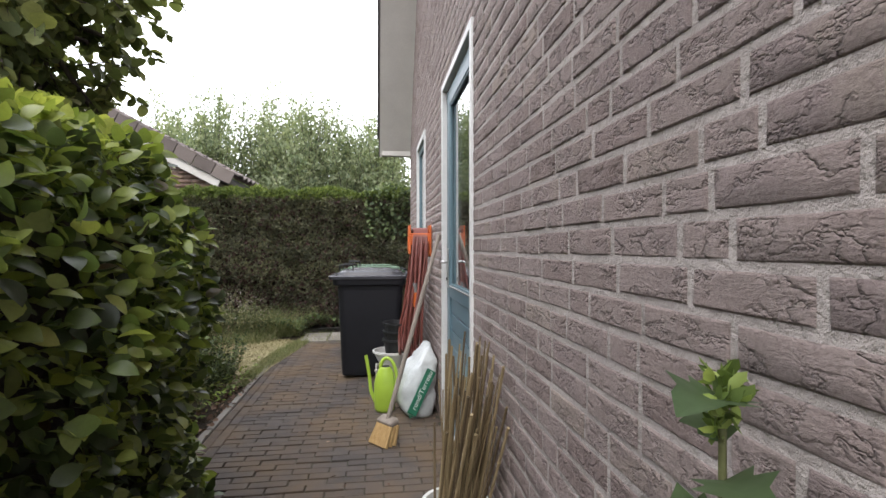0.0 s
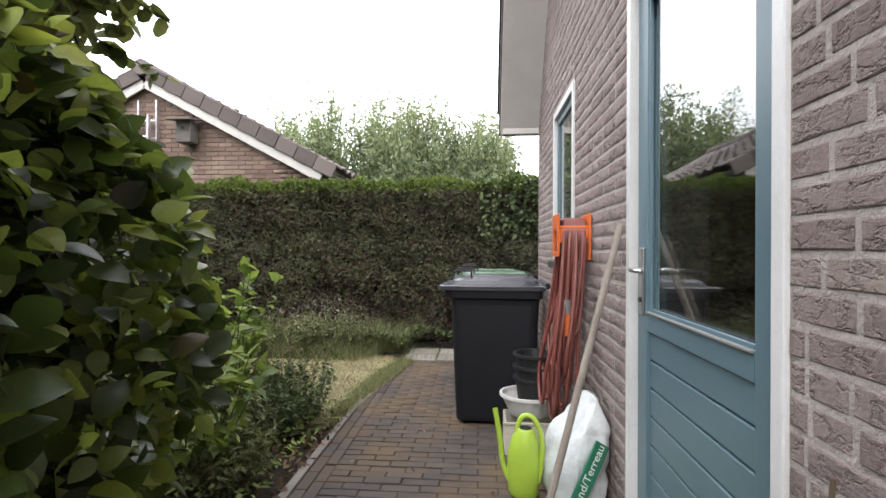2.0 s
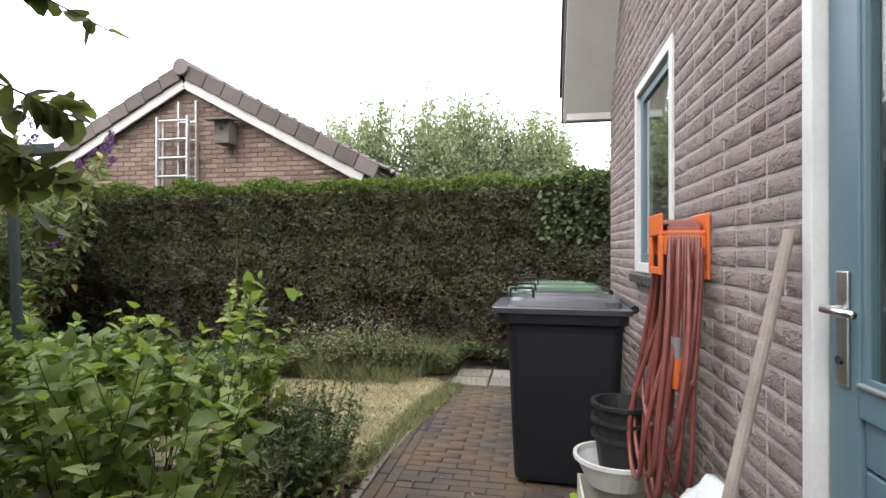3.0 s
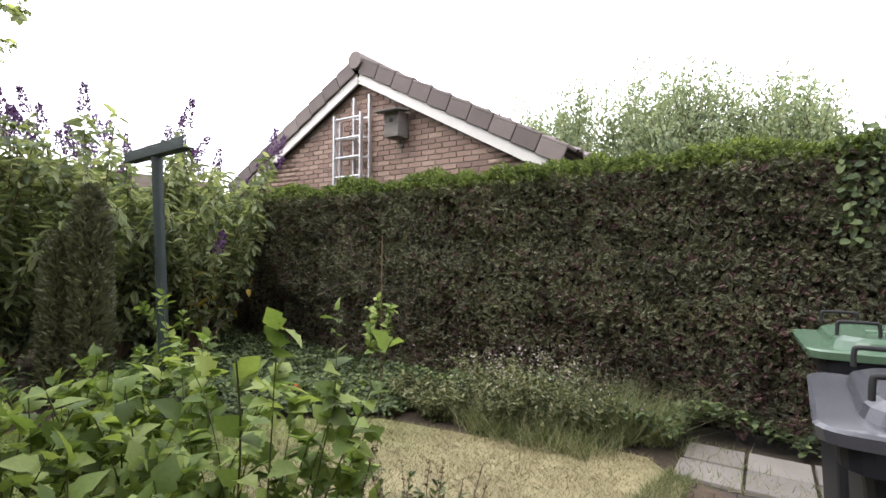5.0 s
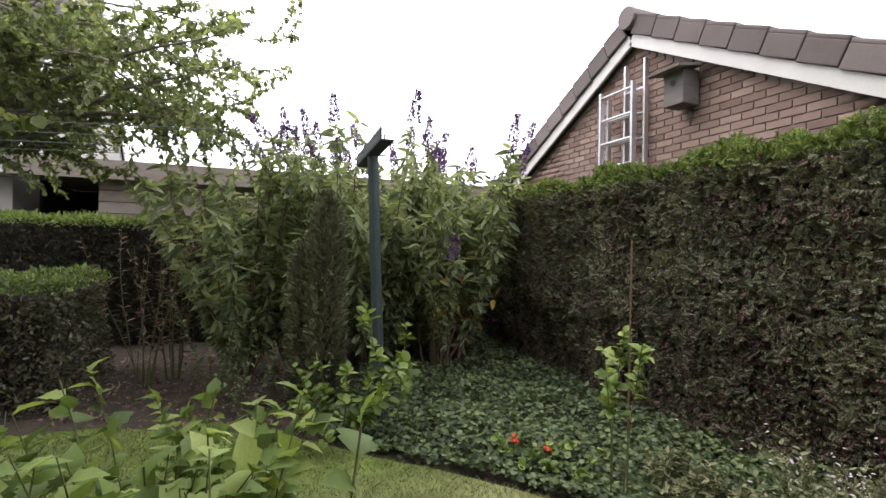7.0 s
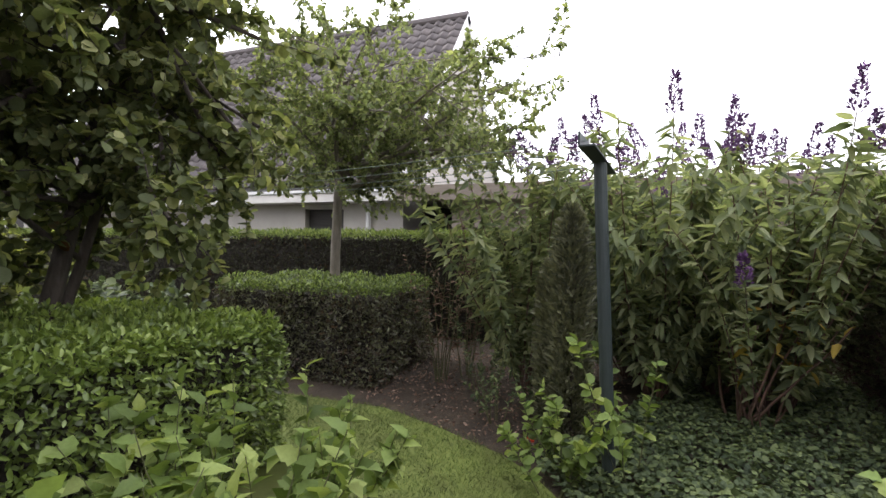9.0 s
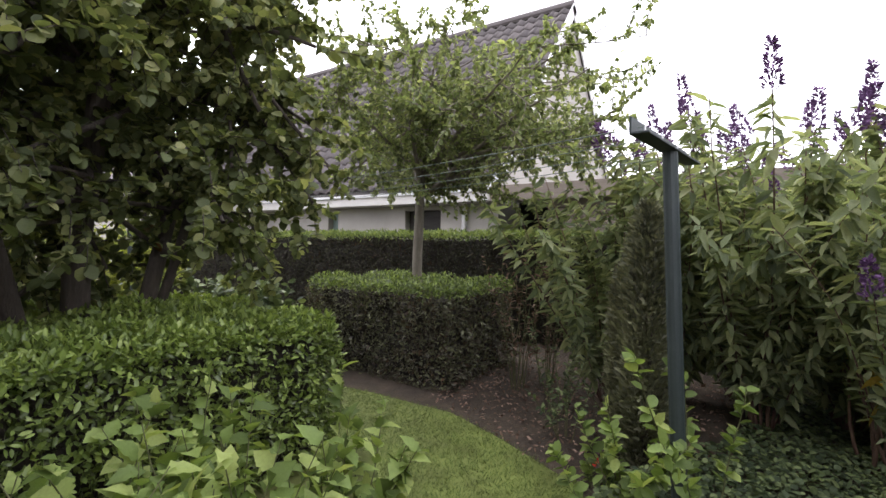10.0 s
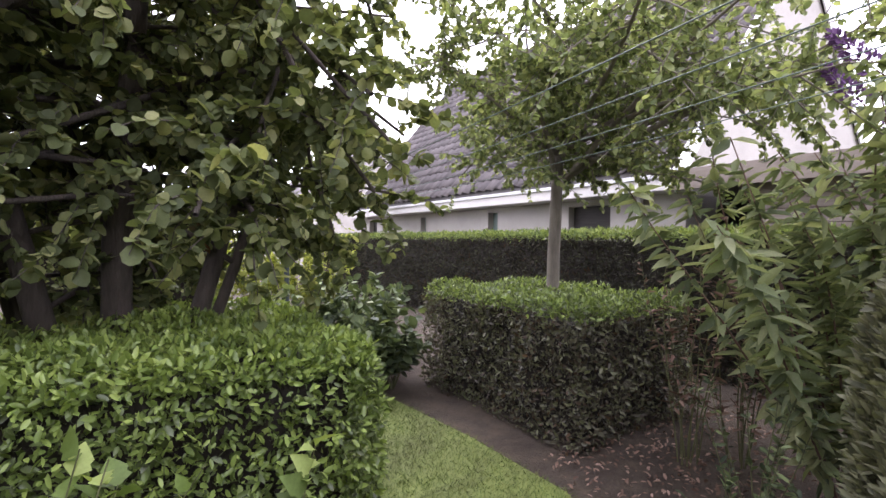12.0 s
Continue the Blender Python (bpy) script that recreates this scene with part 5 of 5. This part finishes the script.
def vessel(name, label, category, mat, at, r0, r1, h, turn=0.0, rim=.012, squash=1.0):
    t = thing(name, label, category, at=at, turn=turn)
    bm = bmesh.new()
    loft(bm, [circle(0, 0, r0, 0), circle(0, 0, r1, h), circle(0, 0, r1 + rim, h), circle(0, 0, r1 + rim, h + .018), circle(0, 0, r1 - .004, h + .018), circle(0, 0, r1 - .008, h - .01), circle(0, 0, r0 - .004, .012)])
    bmesh.ops.scale(bm, vec=(1, squash, 1), verts=bm.verts[:])
    part("shell", bm, mat, t, smooth=False)
    return t


crate = thing("plastic_crate", "cream plastic crate with hand holes on the paving", "crate", at=(.2, 4.45, 0))
bm = bmesh.new()
for lo, hi in (((-.2, -.13, 0), (.2, .13, .012)), ((-.2, -.13, .012), (.2, -.118, .09)), ((-.2, .118, .012), (.2, .13, .2)), ((-.2, -.118, .012), (-.188, .118, .2)), ((.188, -.118, .012), (.2, .118, .2)),
               ((-.2, -.13, .12), (.2, -.118, .2)), ((-.2, -.13, .09), (-.06, -.118, .12)), ((.06, -.13, .09), (.2, -.118, .12))):
    box(bm, lo, hi, .003)
box(bm, (-.21, -.14, .19), (.21, -.13, .205), .003)
part("tray", bm, plain("cream_plastic", (0.55, 0.53, 0.46), .45), crate)
vessel("plastic_tub", "round white plastic washing-up tub standing on the crate", "tub", M_tub, (.17, 4.5, .205), .13, .185, .115, squash=.9)
for i in range(3):
    vessel("bucket", "black plastic bucket nested in a stack", "bucket", M_bucket, (.2, 4.52, .222 + .075 * i), .095, .125, .2, rim=.016)

# canes in a pot
M_cane = surface("bamboo_cane", [(0.25, (0.085, 0.06, 0.033)), (0.55, (0.2, 0.145, 0.075)), (0.85, (0.38, 0.3, 0.17))], (9, 9, 5), .6, 0, .2, 90, "object", .6)
vessel("plant_pot", "white round pot holding garden canes", "pot", M_tub, (.33, 2.0, 0), .1, .135, .2)
g = np.random.default_rng(71)
for i in range(95):
    a, r = g.random() * math.tau, .1 * math.sqrt(g.random())
    x, y = .33 + r * math.cos(a) * .9, 2.0 + r * math.sin(a)
    h = g.uniform(.5, .92)
    tx, ty = min(.462, x + g.normal(.06, .04)), y + g.normal(-.08, .15)
    rr = g.uniform(.0026, .0062)
    bm = bmesh.new()
    k = 4
    for j in range(k):
        p, q = Vector((x, y, .014)).lerp((tx, ty, h), j / k), Vector((x, y, .014)).lerp((tx, ty, h), (j + 1) / k)
        rod(bm, p, q, rr, rr * .95, 7)
        if j:
            rod(bm, p - (q - p).normalized() * .004, p + (q - p).normalized() * .004, rr * 1.25, None, 7)
    tagged(part("bamboo_cane", bm, M_cane), "weathered straw-coloured cane standing in the pot", "cane", "canes in the pot")

# concrete slabs at the end of the path
M_slab = surface("concrete_slab", [(0.25, (0.14, 0.125, 0.11)), (0.7, (0.27, 0.245, 0.22))], 4, .9, 0, .4, 60, "object", .3)
for i, (x0, x1, y0, y1) in enumerate([(-1.02, -.66, 6.78, 7.08), (-1.0, -.66, 7.1, 7.4), (-.64, -.3, 6.78, 7.08), (-.64, -.3, 7.1, 7.42), (-.28, .06, 6.78, 7.08), (-.28, .06, 7.1, 7.42)]):
    bm = bmesh.new()
    box(bm, (x0, y0, -.04), (x1, y1, .012 + .003 * (i % 3)), .006)
    tagged(part("paving_slab", bm, M_slab), "worn grey concrete slab set in the ground", "slab", "slabs at the path's end", "structure")

# clothes posts and lines
M_post = surface("green_post_paint", [(0.3, (0.022, 0.032, 0.032)), (0.7, (0.04, 0.053, 0.052))], 5, .55, 0, .2, 80)
M_wire = plain("line_wire", (0.12, 0.16, 0.13), .5)
ARM = Vector((-.9975, .07, 0))


def clothes_post(at, h=2.0):
    p = thing("clothes_post", "dark green steel clothes-line post with a cross bar", "clothes post", "clothes-line posts", at=at)
    bm = bmesh.new()
    rod(bm, (0, .09, -.05), (0, 0, h), .041, .04, 14)
    part("pole", bm, M_post, p, smooth=False)
    bm = bmesh.new()
    m = pose(0, 0, h, 0, 0, math.degrees(math.atan2(ARM.y, ARM.x)))
    box(bm, (-.53, -.045, -.0), (.53, .045, .012), .003, m)
    box(bm, (-.53, .034, .013), (.53, .046, .085), .003, m)
    part("cross_bar", bm, M_post, p)
    for s in (-.44, -.15, .15, .44):
        bm = bmesh.new()
        rod(bm, m @ Vector((s, 0, .012)), m @ Vector((s, 0, .06)), .006)
        part("hook", bm, M_metal, p)
    return p


A, B = Vector((-4.56, 5.43, lift(-4.56))), Vector((-5.2, -2.6, lift(-5.2)))
clothes_post(A)
clothes_post(B)
for s in (-.44, -.15, .15, .44):
    a, b = A + ARM * s + Vector((0, 0, 2.05)), B + ARM * s + Vector((0, 0, 2.05))
    pts = [a.lerp(b, u) - Vector((0, 0, .12 * 4 * u * (1 - u))) for u in np.linspace(0, 1, 9)]
    tagged(tube("clothes_line", [tuple(p) for p in pts], .0025, M_wire), "thin plastic-coated clothes line between the posts", "clothes line", "clothes lines")
bm = bmesh.new()
rod(bm, (-3.2, 6.56, .02), (-3.21, 6.58, 1.5), .006, .005, 7)
tagged(part("bamboo_stake", bm, M_cane), "thin bamboo cane stuck in the ground cover", "cane")

# ladder and bird box on the garage gable
M_alu = surface("aluminium", [(0.3, (0.5, 0.5, 0.51)), (0.7, (0.7, 0.7, 0.7))], 6, .4, .85, .1)
ladder = thing("extension_ladder", "folded aluminium extension ladder against the gable", "ladder")
for dy, x0, x1, top in ((8.62, -5.79, -5.38, 3.26), (8.55, -5.84, -5.32, 3.34), (8.68, -5.57, -5.27, 3.6)):
    for x in (x0, x1):
        bm = bmesh.new()
        box(bm, (x - .014, dy - .03, .0), (x + .014, dy + .03, top), .004)
        part("rail", bm, M_alu, ladder)
    for k in range(13):
        z = .2 + k * .28
        if z < top - .05:
            bm = bmesh.new()
            rod(bm, (x0, dy, z), (x1, dy, z), .016)
            part("rung", bm, M_alu, ladder)
M_box_wood = surface("bird_box_wood", [(0.3, (0.085, 0.076, 0.068)), (0.7, (0.19, 0.172, 0.155))], (5, 5, 30), .85, 0, .4, 90)
nest = thing("bird_box", "weathered grey wooden bird box on the gable", "bird box", at=(-4.73, 8.61, 2.9))
bm = bmesh.new()
box(bm, (-.12, -.11, 0), (.12, .11, .34), .006)
part("body", bm, M_box_wood, nest)
bm = bmesh.new()
box(bm, (-.2, -.2, .345), (.2, .13, .37), .006, pose(0, 0, 0, 9, 0, 0))
part("lid", bm, M_box_wood, nest)
# No hole is cut: a black disc gives the entrance its darkness.
bm = bmesh.new()
rod(bm, (0, -.112, .22), (0, -.118, .22), .03, sides=14)
part("dark_entrance_disc", bm, M_rubber, nest)
bm = bmesh.new()
box(bm, (-.03, .112, -.1), (.03, .135, .52), .004)
part("back_batten", bm, M_box_wood, nest)


# ---- bricks and pavers ----
def crease_material(name, stops, per):
    m, n, l, b = material(name)
    src = n.new("ShaderNodeObjectInfo") if per == "object" else n.new("ShaderNodeNewGeometry")
    rnd = src.outputs["Random"] if per == "object" else src.outputs["Random Per Island"]
    cloud = noise_tex(n, l, 9, 5, .65)
    r = ramp(n, stops)
    l.new(blend(n, l, "MIX", .48, cloud, rnd), r.inputs["Fac"])
    speck = noise_tex(n, l, 160, 3, .7)
    colour = blend(n, l, "OVERLAY", .45, r.outputs["Color"], speck)
    l.new(colour, b.inputs["Base Color"])
    b.inputs["Roughness"].default_value = .95
    fold = noise_tex(n, l, (8, 14, 21), 4, .6)
    ridge = n.new("ShaderNodeMath")
    ridge.operation = "SUBTRACT"
    l.new(fold, ridge.inputs[0])
    ridge.inputs[1].default_value = .5
    gap = n.new("ShaderNodeMath")
    gap.operation = "ABSOLUTE"
    l.new(ridge.outputs[0], gap.inputs[0])
    cut = ramp(n, [(0.0, (0, 0, 0)), (0.014, (.7, .7, .7)), (0.06, (1, 1, 1))])
    l.new(gap.outputs[0], cut.inputs["Fac"])
    mask = ramp(n, [(0.42, (1, 1, 1)), (0.5, (0, 0, 0))])
    l.new(noise_tex(n, l, (6, 9, 14), 2, .5), mask.inputs["Fac"])
    folds = blend(n, l, "LIGHTEN", 1.0, cut.outputs["Color"], mask.outputs["Color"])
    rough = blend(n, l, "MIX", .4, folds, noise_tex(n, l, (50, 45, 130), 6, .75))
    bump(n, l, b, rough, 1.0, .03)
    return m


BRICK = [(0.15, (0.17, 0.125, 0.112)), (0.32, (0.25, 0.192, 0.178)), (0.5, (0.3, 0.24, 0.223)), (0.65, (0.262, 0.205, 0.195)), (0.8, (0.325, 0.265, 0.228)), (0.92, (0.285, 0.19, 0.16))]
M_brick, M_brick_rest = crease_material("moulded_brick", BRICK, "object"), crease_material("moulded_brick_wall", BRICK, "island")


def brick_shape(length, height, seed, rough=.0024):
    """A hand-moulded brick: uneven face towards -x, along y."""
    ux, uz = (0, .025, .5, .975, 1), (0, .06, .94, 1)
    nx, nz = 4, 3
    v, f = [], []
    for j in range(nz + 1):
        for i in range(nx + 1):
            y, z = length * ux[i], height * uz[j]
            q = Vector((seed * 3.7, y * 22, z * 40))
            edge = i in (0, nx) or j in (0, nz)
            x = noise.noise(q) * rough * (.5 if edge else 1) + (.0014 if edge else -.001)
            v.append((x, y + noise.noise(q + Vector((9, 0, 0))) * .004 * (1 if edge else .3), z + noise.noise(q + Vector((0, 7, 0))) * .003))
    for j in range(nz):
        for i in range(nx):
            a = j * (nx + 1) + i
            f.append((a, a + nx + 1, a + nx + 2, a + 1))
    rim = list(range(nx + 1)) + [nx + (nx + 1) * j for j in range(1, nz + 1)] + [(nx + 1) * nz + i for i in range(nx - 1, -1, -1)] + [(nx + 1) * j for j in range(nz - 1, 0, -1)]
    base = len(v)
    v += [(.035, v[k][1], v[k][2]) for k in rim]
    for k in range(len(rim)):
        n = (k + 1) % len(rim)
        f.append((rim[k], rim[n], base + n, base + k))
    return np.array(v), np.array(f)


COURSE, FULL, HALF_B, JOINT = .0715, .21, .1, .0155
fulls = [brick_shape(FULL, COURSE - JOINT, i) for i in range(10)]
halves = [brick_shape(HALF_B, COURSE - JOINT, 20 + i) for i in range(5)]
g = np.random.default_rng(80)
near, rest = [], []
z, row = -.025, 0
while z < 5.4:
    y_top = min(6.715, EAVE_Y - max(0, (z + COURSE - EAVE_Z)) / PITCH)
    y = -.35 - g.random() * .2
    while y < y_top - .03:
        full = g.random() < .74
        ln = FULL if full else HALF_B
        stop = y_top
        for h in (DOOR, WINDOW):
            if h[2] - .06 < z + COURSE / 2 < h[3]:
                if h[0] - 1e-6 <= y < h[1]:
                    y = h[1] + .006
                elif y < h[0]:
                    stop = min(stop, h[0])
        left = stop - y
        if left < .03:
            y = stop + .002 if stop < y_top else y_top
            continue
        if left < ln + .045:
            use = left - .006
        else:
            use = ln
        kind = (fulls[g.integers(10)], FULL) if use > .14 else (halves[g.integers(5)], HALF_B)
        place = (WALL_X + g.normal(0, .0008), y, z + g.normal(0, .0012), use / kind[1])
        if .45 < y < 2.36 and .6 < z < 1.92 and len(near) < 300:
            near.append((kind, place))
        else:
            rest.append((kind, place))
        y += use + JOINT
    z += COURSE
    row += 1
meshes = {}
for kind, (x, y, z, s) in near:
    key = id(kind[0])
    if key not in meshes:
        me = bpy.data.meshes.new("brick")
        me.from_pydata(kind[0][0].tolist(), [], kind[0][1].tolist())
        me.materials.append(M_brick)
        meshes[key] = me
    ob = bpy.data.objects.new("brick", meshes[key])
    scene.collection.objects.link(ob)
    ob.parent = wall_house
    ob.matrix_basis = Matrix.Translation((x, y, z)) @ Matrix.Diagonal((1, s, 1, 1))
tagged(sheet("brickwork", *join([(k[0][0] * np.array([1, s, 1]) + np.array([x, y, z]), k[0][1]) for k, (x, y, z, s) in rest]), M_brick_rest, wall_house), kind="stuff")

# garage gable bricks
M_garage_rest = surface("garage_brickwork", [(0.2, (0.145, 0.093, 0.072)), (0.5, (0.225, 0.15, 0.118)), (0.8, (0.3, 0.215, 0.168))], 5, 0.85, 0, 0.5, 60, "island", 0.5)
bm = bmesh.new()
box(bm, (0, 0, 0), (.21, .03, .06), .003)
gb = bpy.data.meshes.new("brick")
bm.to_mesh(gb)
bm.free()
gb.materials.append(M_garage_brick)
more = []
box_v = np.array([(x, y, z) for x in (0, .21) for y in (0, .03) for z in (0, .06)])
box_f = np.array([(0, 4, 5, 1), (0, 1, 3, 2), (4, 6, 7, 5), (1, 5, 7, 3), (0, 2, 6, 4)])
count = 0
for r in range(28):
    z = 2.0 + r * .0725
    x = L + (.11 if r % 2 else 0)
    while x < R - .02:
        if gz(x) > z + .02 and gz(x + .21) > z + .02:
            if count < 300 and -7.0 < x < -3.4:
                ob = bpy.data.objects.new("brick", gb)
                scene.collection.objects.link(ob)
                ob.parent = garage_wall
                ob.matrix_basis = Matrix.Translation((x, GY - .002, z))
                count += 1
            else:
                more.append((box_v + np.array([x, GY - .002, z]), box_f))
        x += .222
tagged(sheet("brickwork", *join(more), M_garage_rest, garage_wall), kind="stuff")

# path
PAVER = [(0.2, (0.042, 0.034, 0.031)), (0.5, (0.066, 0.054, 0.048)), (0.8, (0.095, 0.078, 0.066))]


def paver_material(name, per):
    m = surface(name, PAVER, 7, .8, 0, .5, 130, per, .28)
    n, l = m.node_tree.nodes, m.node_tree.links
    b = n["Principled BSDF"]
    was = b.inputs["Base Color"].links[0].from_socket
    moss = ramp(n, [(0.4, (0, 0, 0)), (0.62, (.8, .8, .8))])
    l.new(noise_tex(n, l, 1.9, 4), moss.inputs["Fac"])
    l.new(blend(n, l, "MIX", moss.outputs["Color"], was, (0.12, 0.078, 0.042)), b.inputs["Base Color"])
    return m


M_paver, M_paver_rest = paver_material("clay_paver", "object"), paver_material("clay_paving", "island")
bm = bmesh.new()
box(bm, (-1.12, -2.5, -.05), (WALL_X + .01, 6.77, -.008))
pavement = tagged(part("pavement", bm, M_joint_sand), "dark brick-paved path with mossy joints", "path", kind="structure")
bm = bmesh.new()
for i in range(8):
    box(bm, (-1.175, -2.4 + i * 1.0, -.06), (-1.125, -2.4 + i * 1.0 + .985, .012), .006)
tagged(part("edging", bm, M_slab), "thin concrete edging strip along the bed", "edging", kind="structure")
pl, pw = .2, .066
pv = np.array([(.003, .003, .0), (pl - .003, .003, .0), (pl - .003, pw - .003, .0), (.003, pw - .003, .0), (0, 0, -.005), (pl, 0, -.005), (pl, pw, -.005), (0, pw, -.005), (0, 0, -.03), (pl, 0, -.03), (pl, pw, -.03), (0, pw, -.03)])
pf = np.array([(0, 1, 2, 3)] + [(4 + i, 4 + (i + 1) % 4, (i + 1) % 4, i) for i in range(4)] + [(8 + i, 8 + (i + 1) % 4, 4 + (i + 1) % 4, 4 + i) for i in range(4)])
pm = bpy.data.meshes.new("paver")
pm.from_pydata(pv.tolist(), [], pf.tolist())
pm.materials.append(M_paver)
g = np.random.default_rng(81)
spots = []
r = 0
y = -.5
while y < 6.7:
    x = -.985 - (.1 if r % 2 else 0)
    while x < WALL_X - .02:
        x0, x1 = max(x, -.985), min(x + pl, WALL_X - .004)
        if x1 - x0 > .03:
            spots.append((x0, y, 0, (x1 - x0) / pl))
        x += pl + .006
    y += pw + .005
    r += 1
for k in range(2):
    y = -.5 + .1 * k
    while y < 6.6:
        spots.append((-1.052 + .069 * k - .003, y, 90, 1))
        y += pl + .005
near = sorted(spots, key=lambda s: abs(s[1] - 3.7))[:300]
chosen = set(near)
extra = []
for s in spots:
    x, y, a, k = s
    m = pose(x, y, g.normal(0, .0018), g.normal(0, .8), g.normal(0, .4), a + g.normal(0, .4)) @ Matrix.Diagonal((k, 1, 1, 1))
    if s in chosen:
        ob = bpy.data.objects.new("paver", pm)
        scene.collection.objects.link(ob)
        ob.parent = pavement
        ob.matrix_basis = m
    else:
        mm = np.array(m)
        extra.append((pv @ mm[:3, :3].T + mm[:3, 3], pf))
tagged(sheet("paving", *join(extra), M_paver_rest, pavement), kind="stuff")
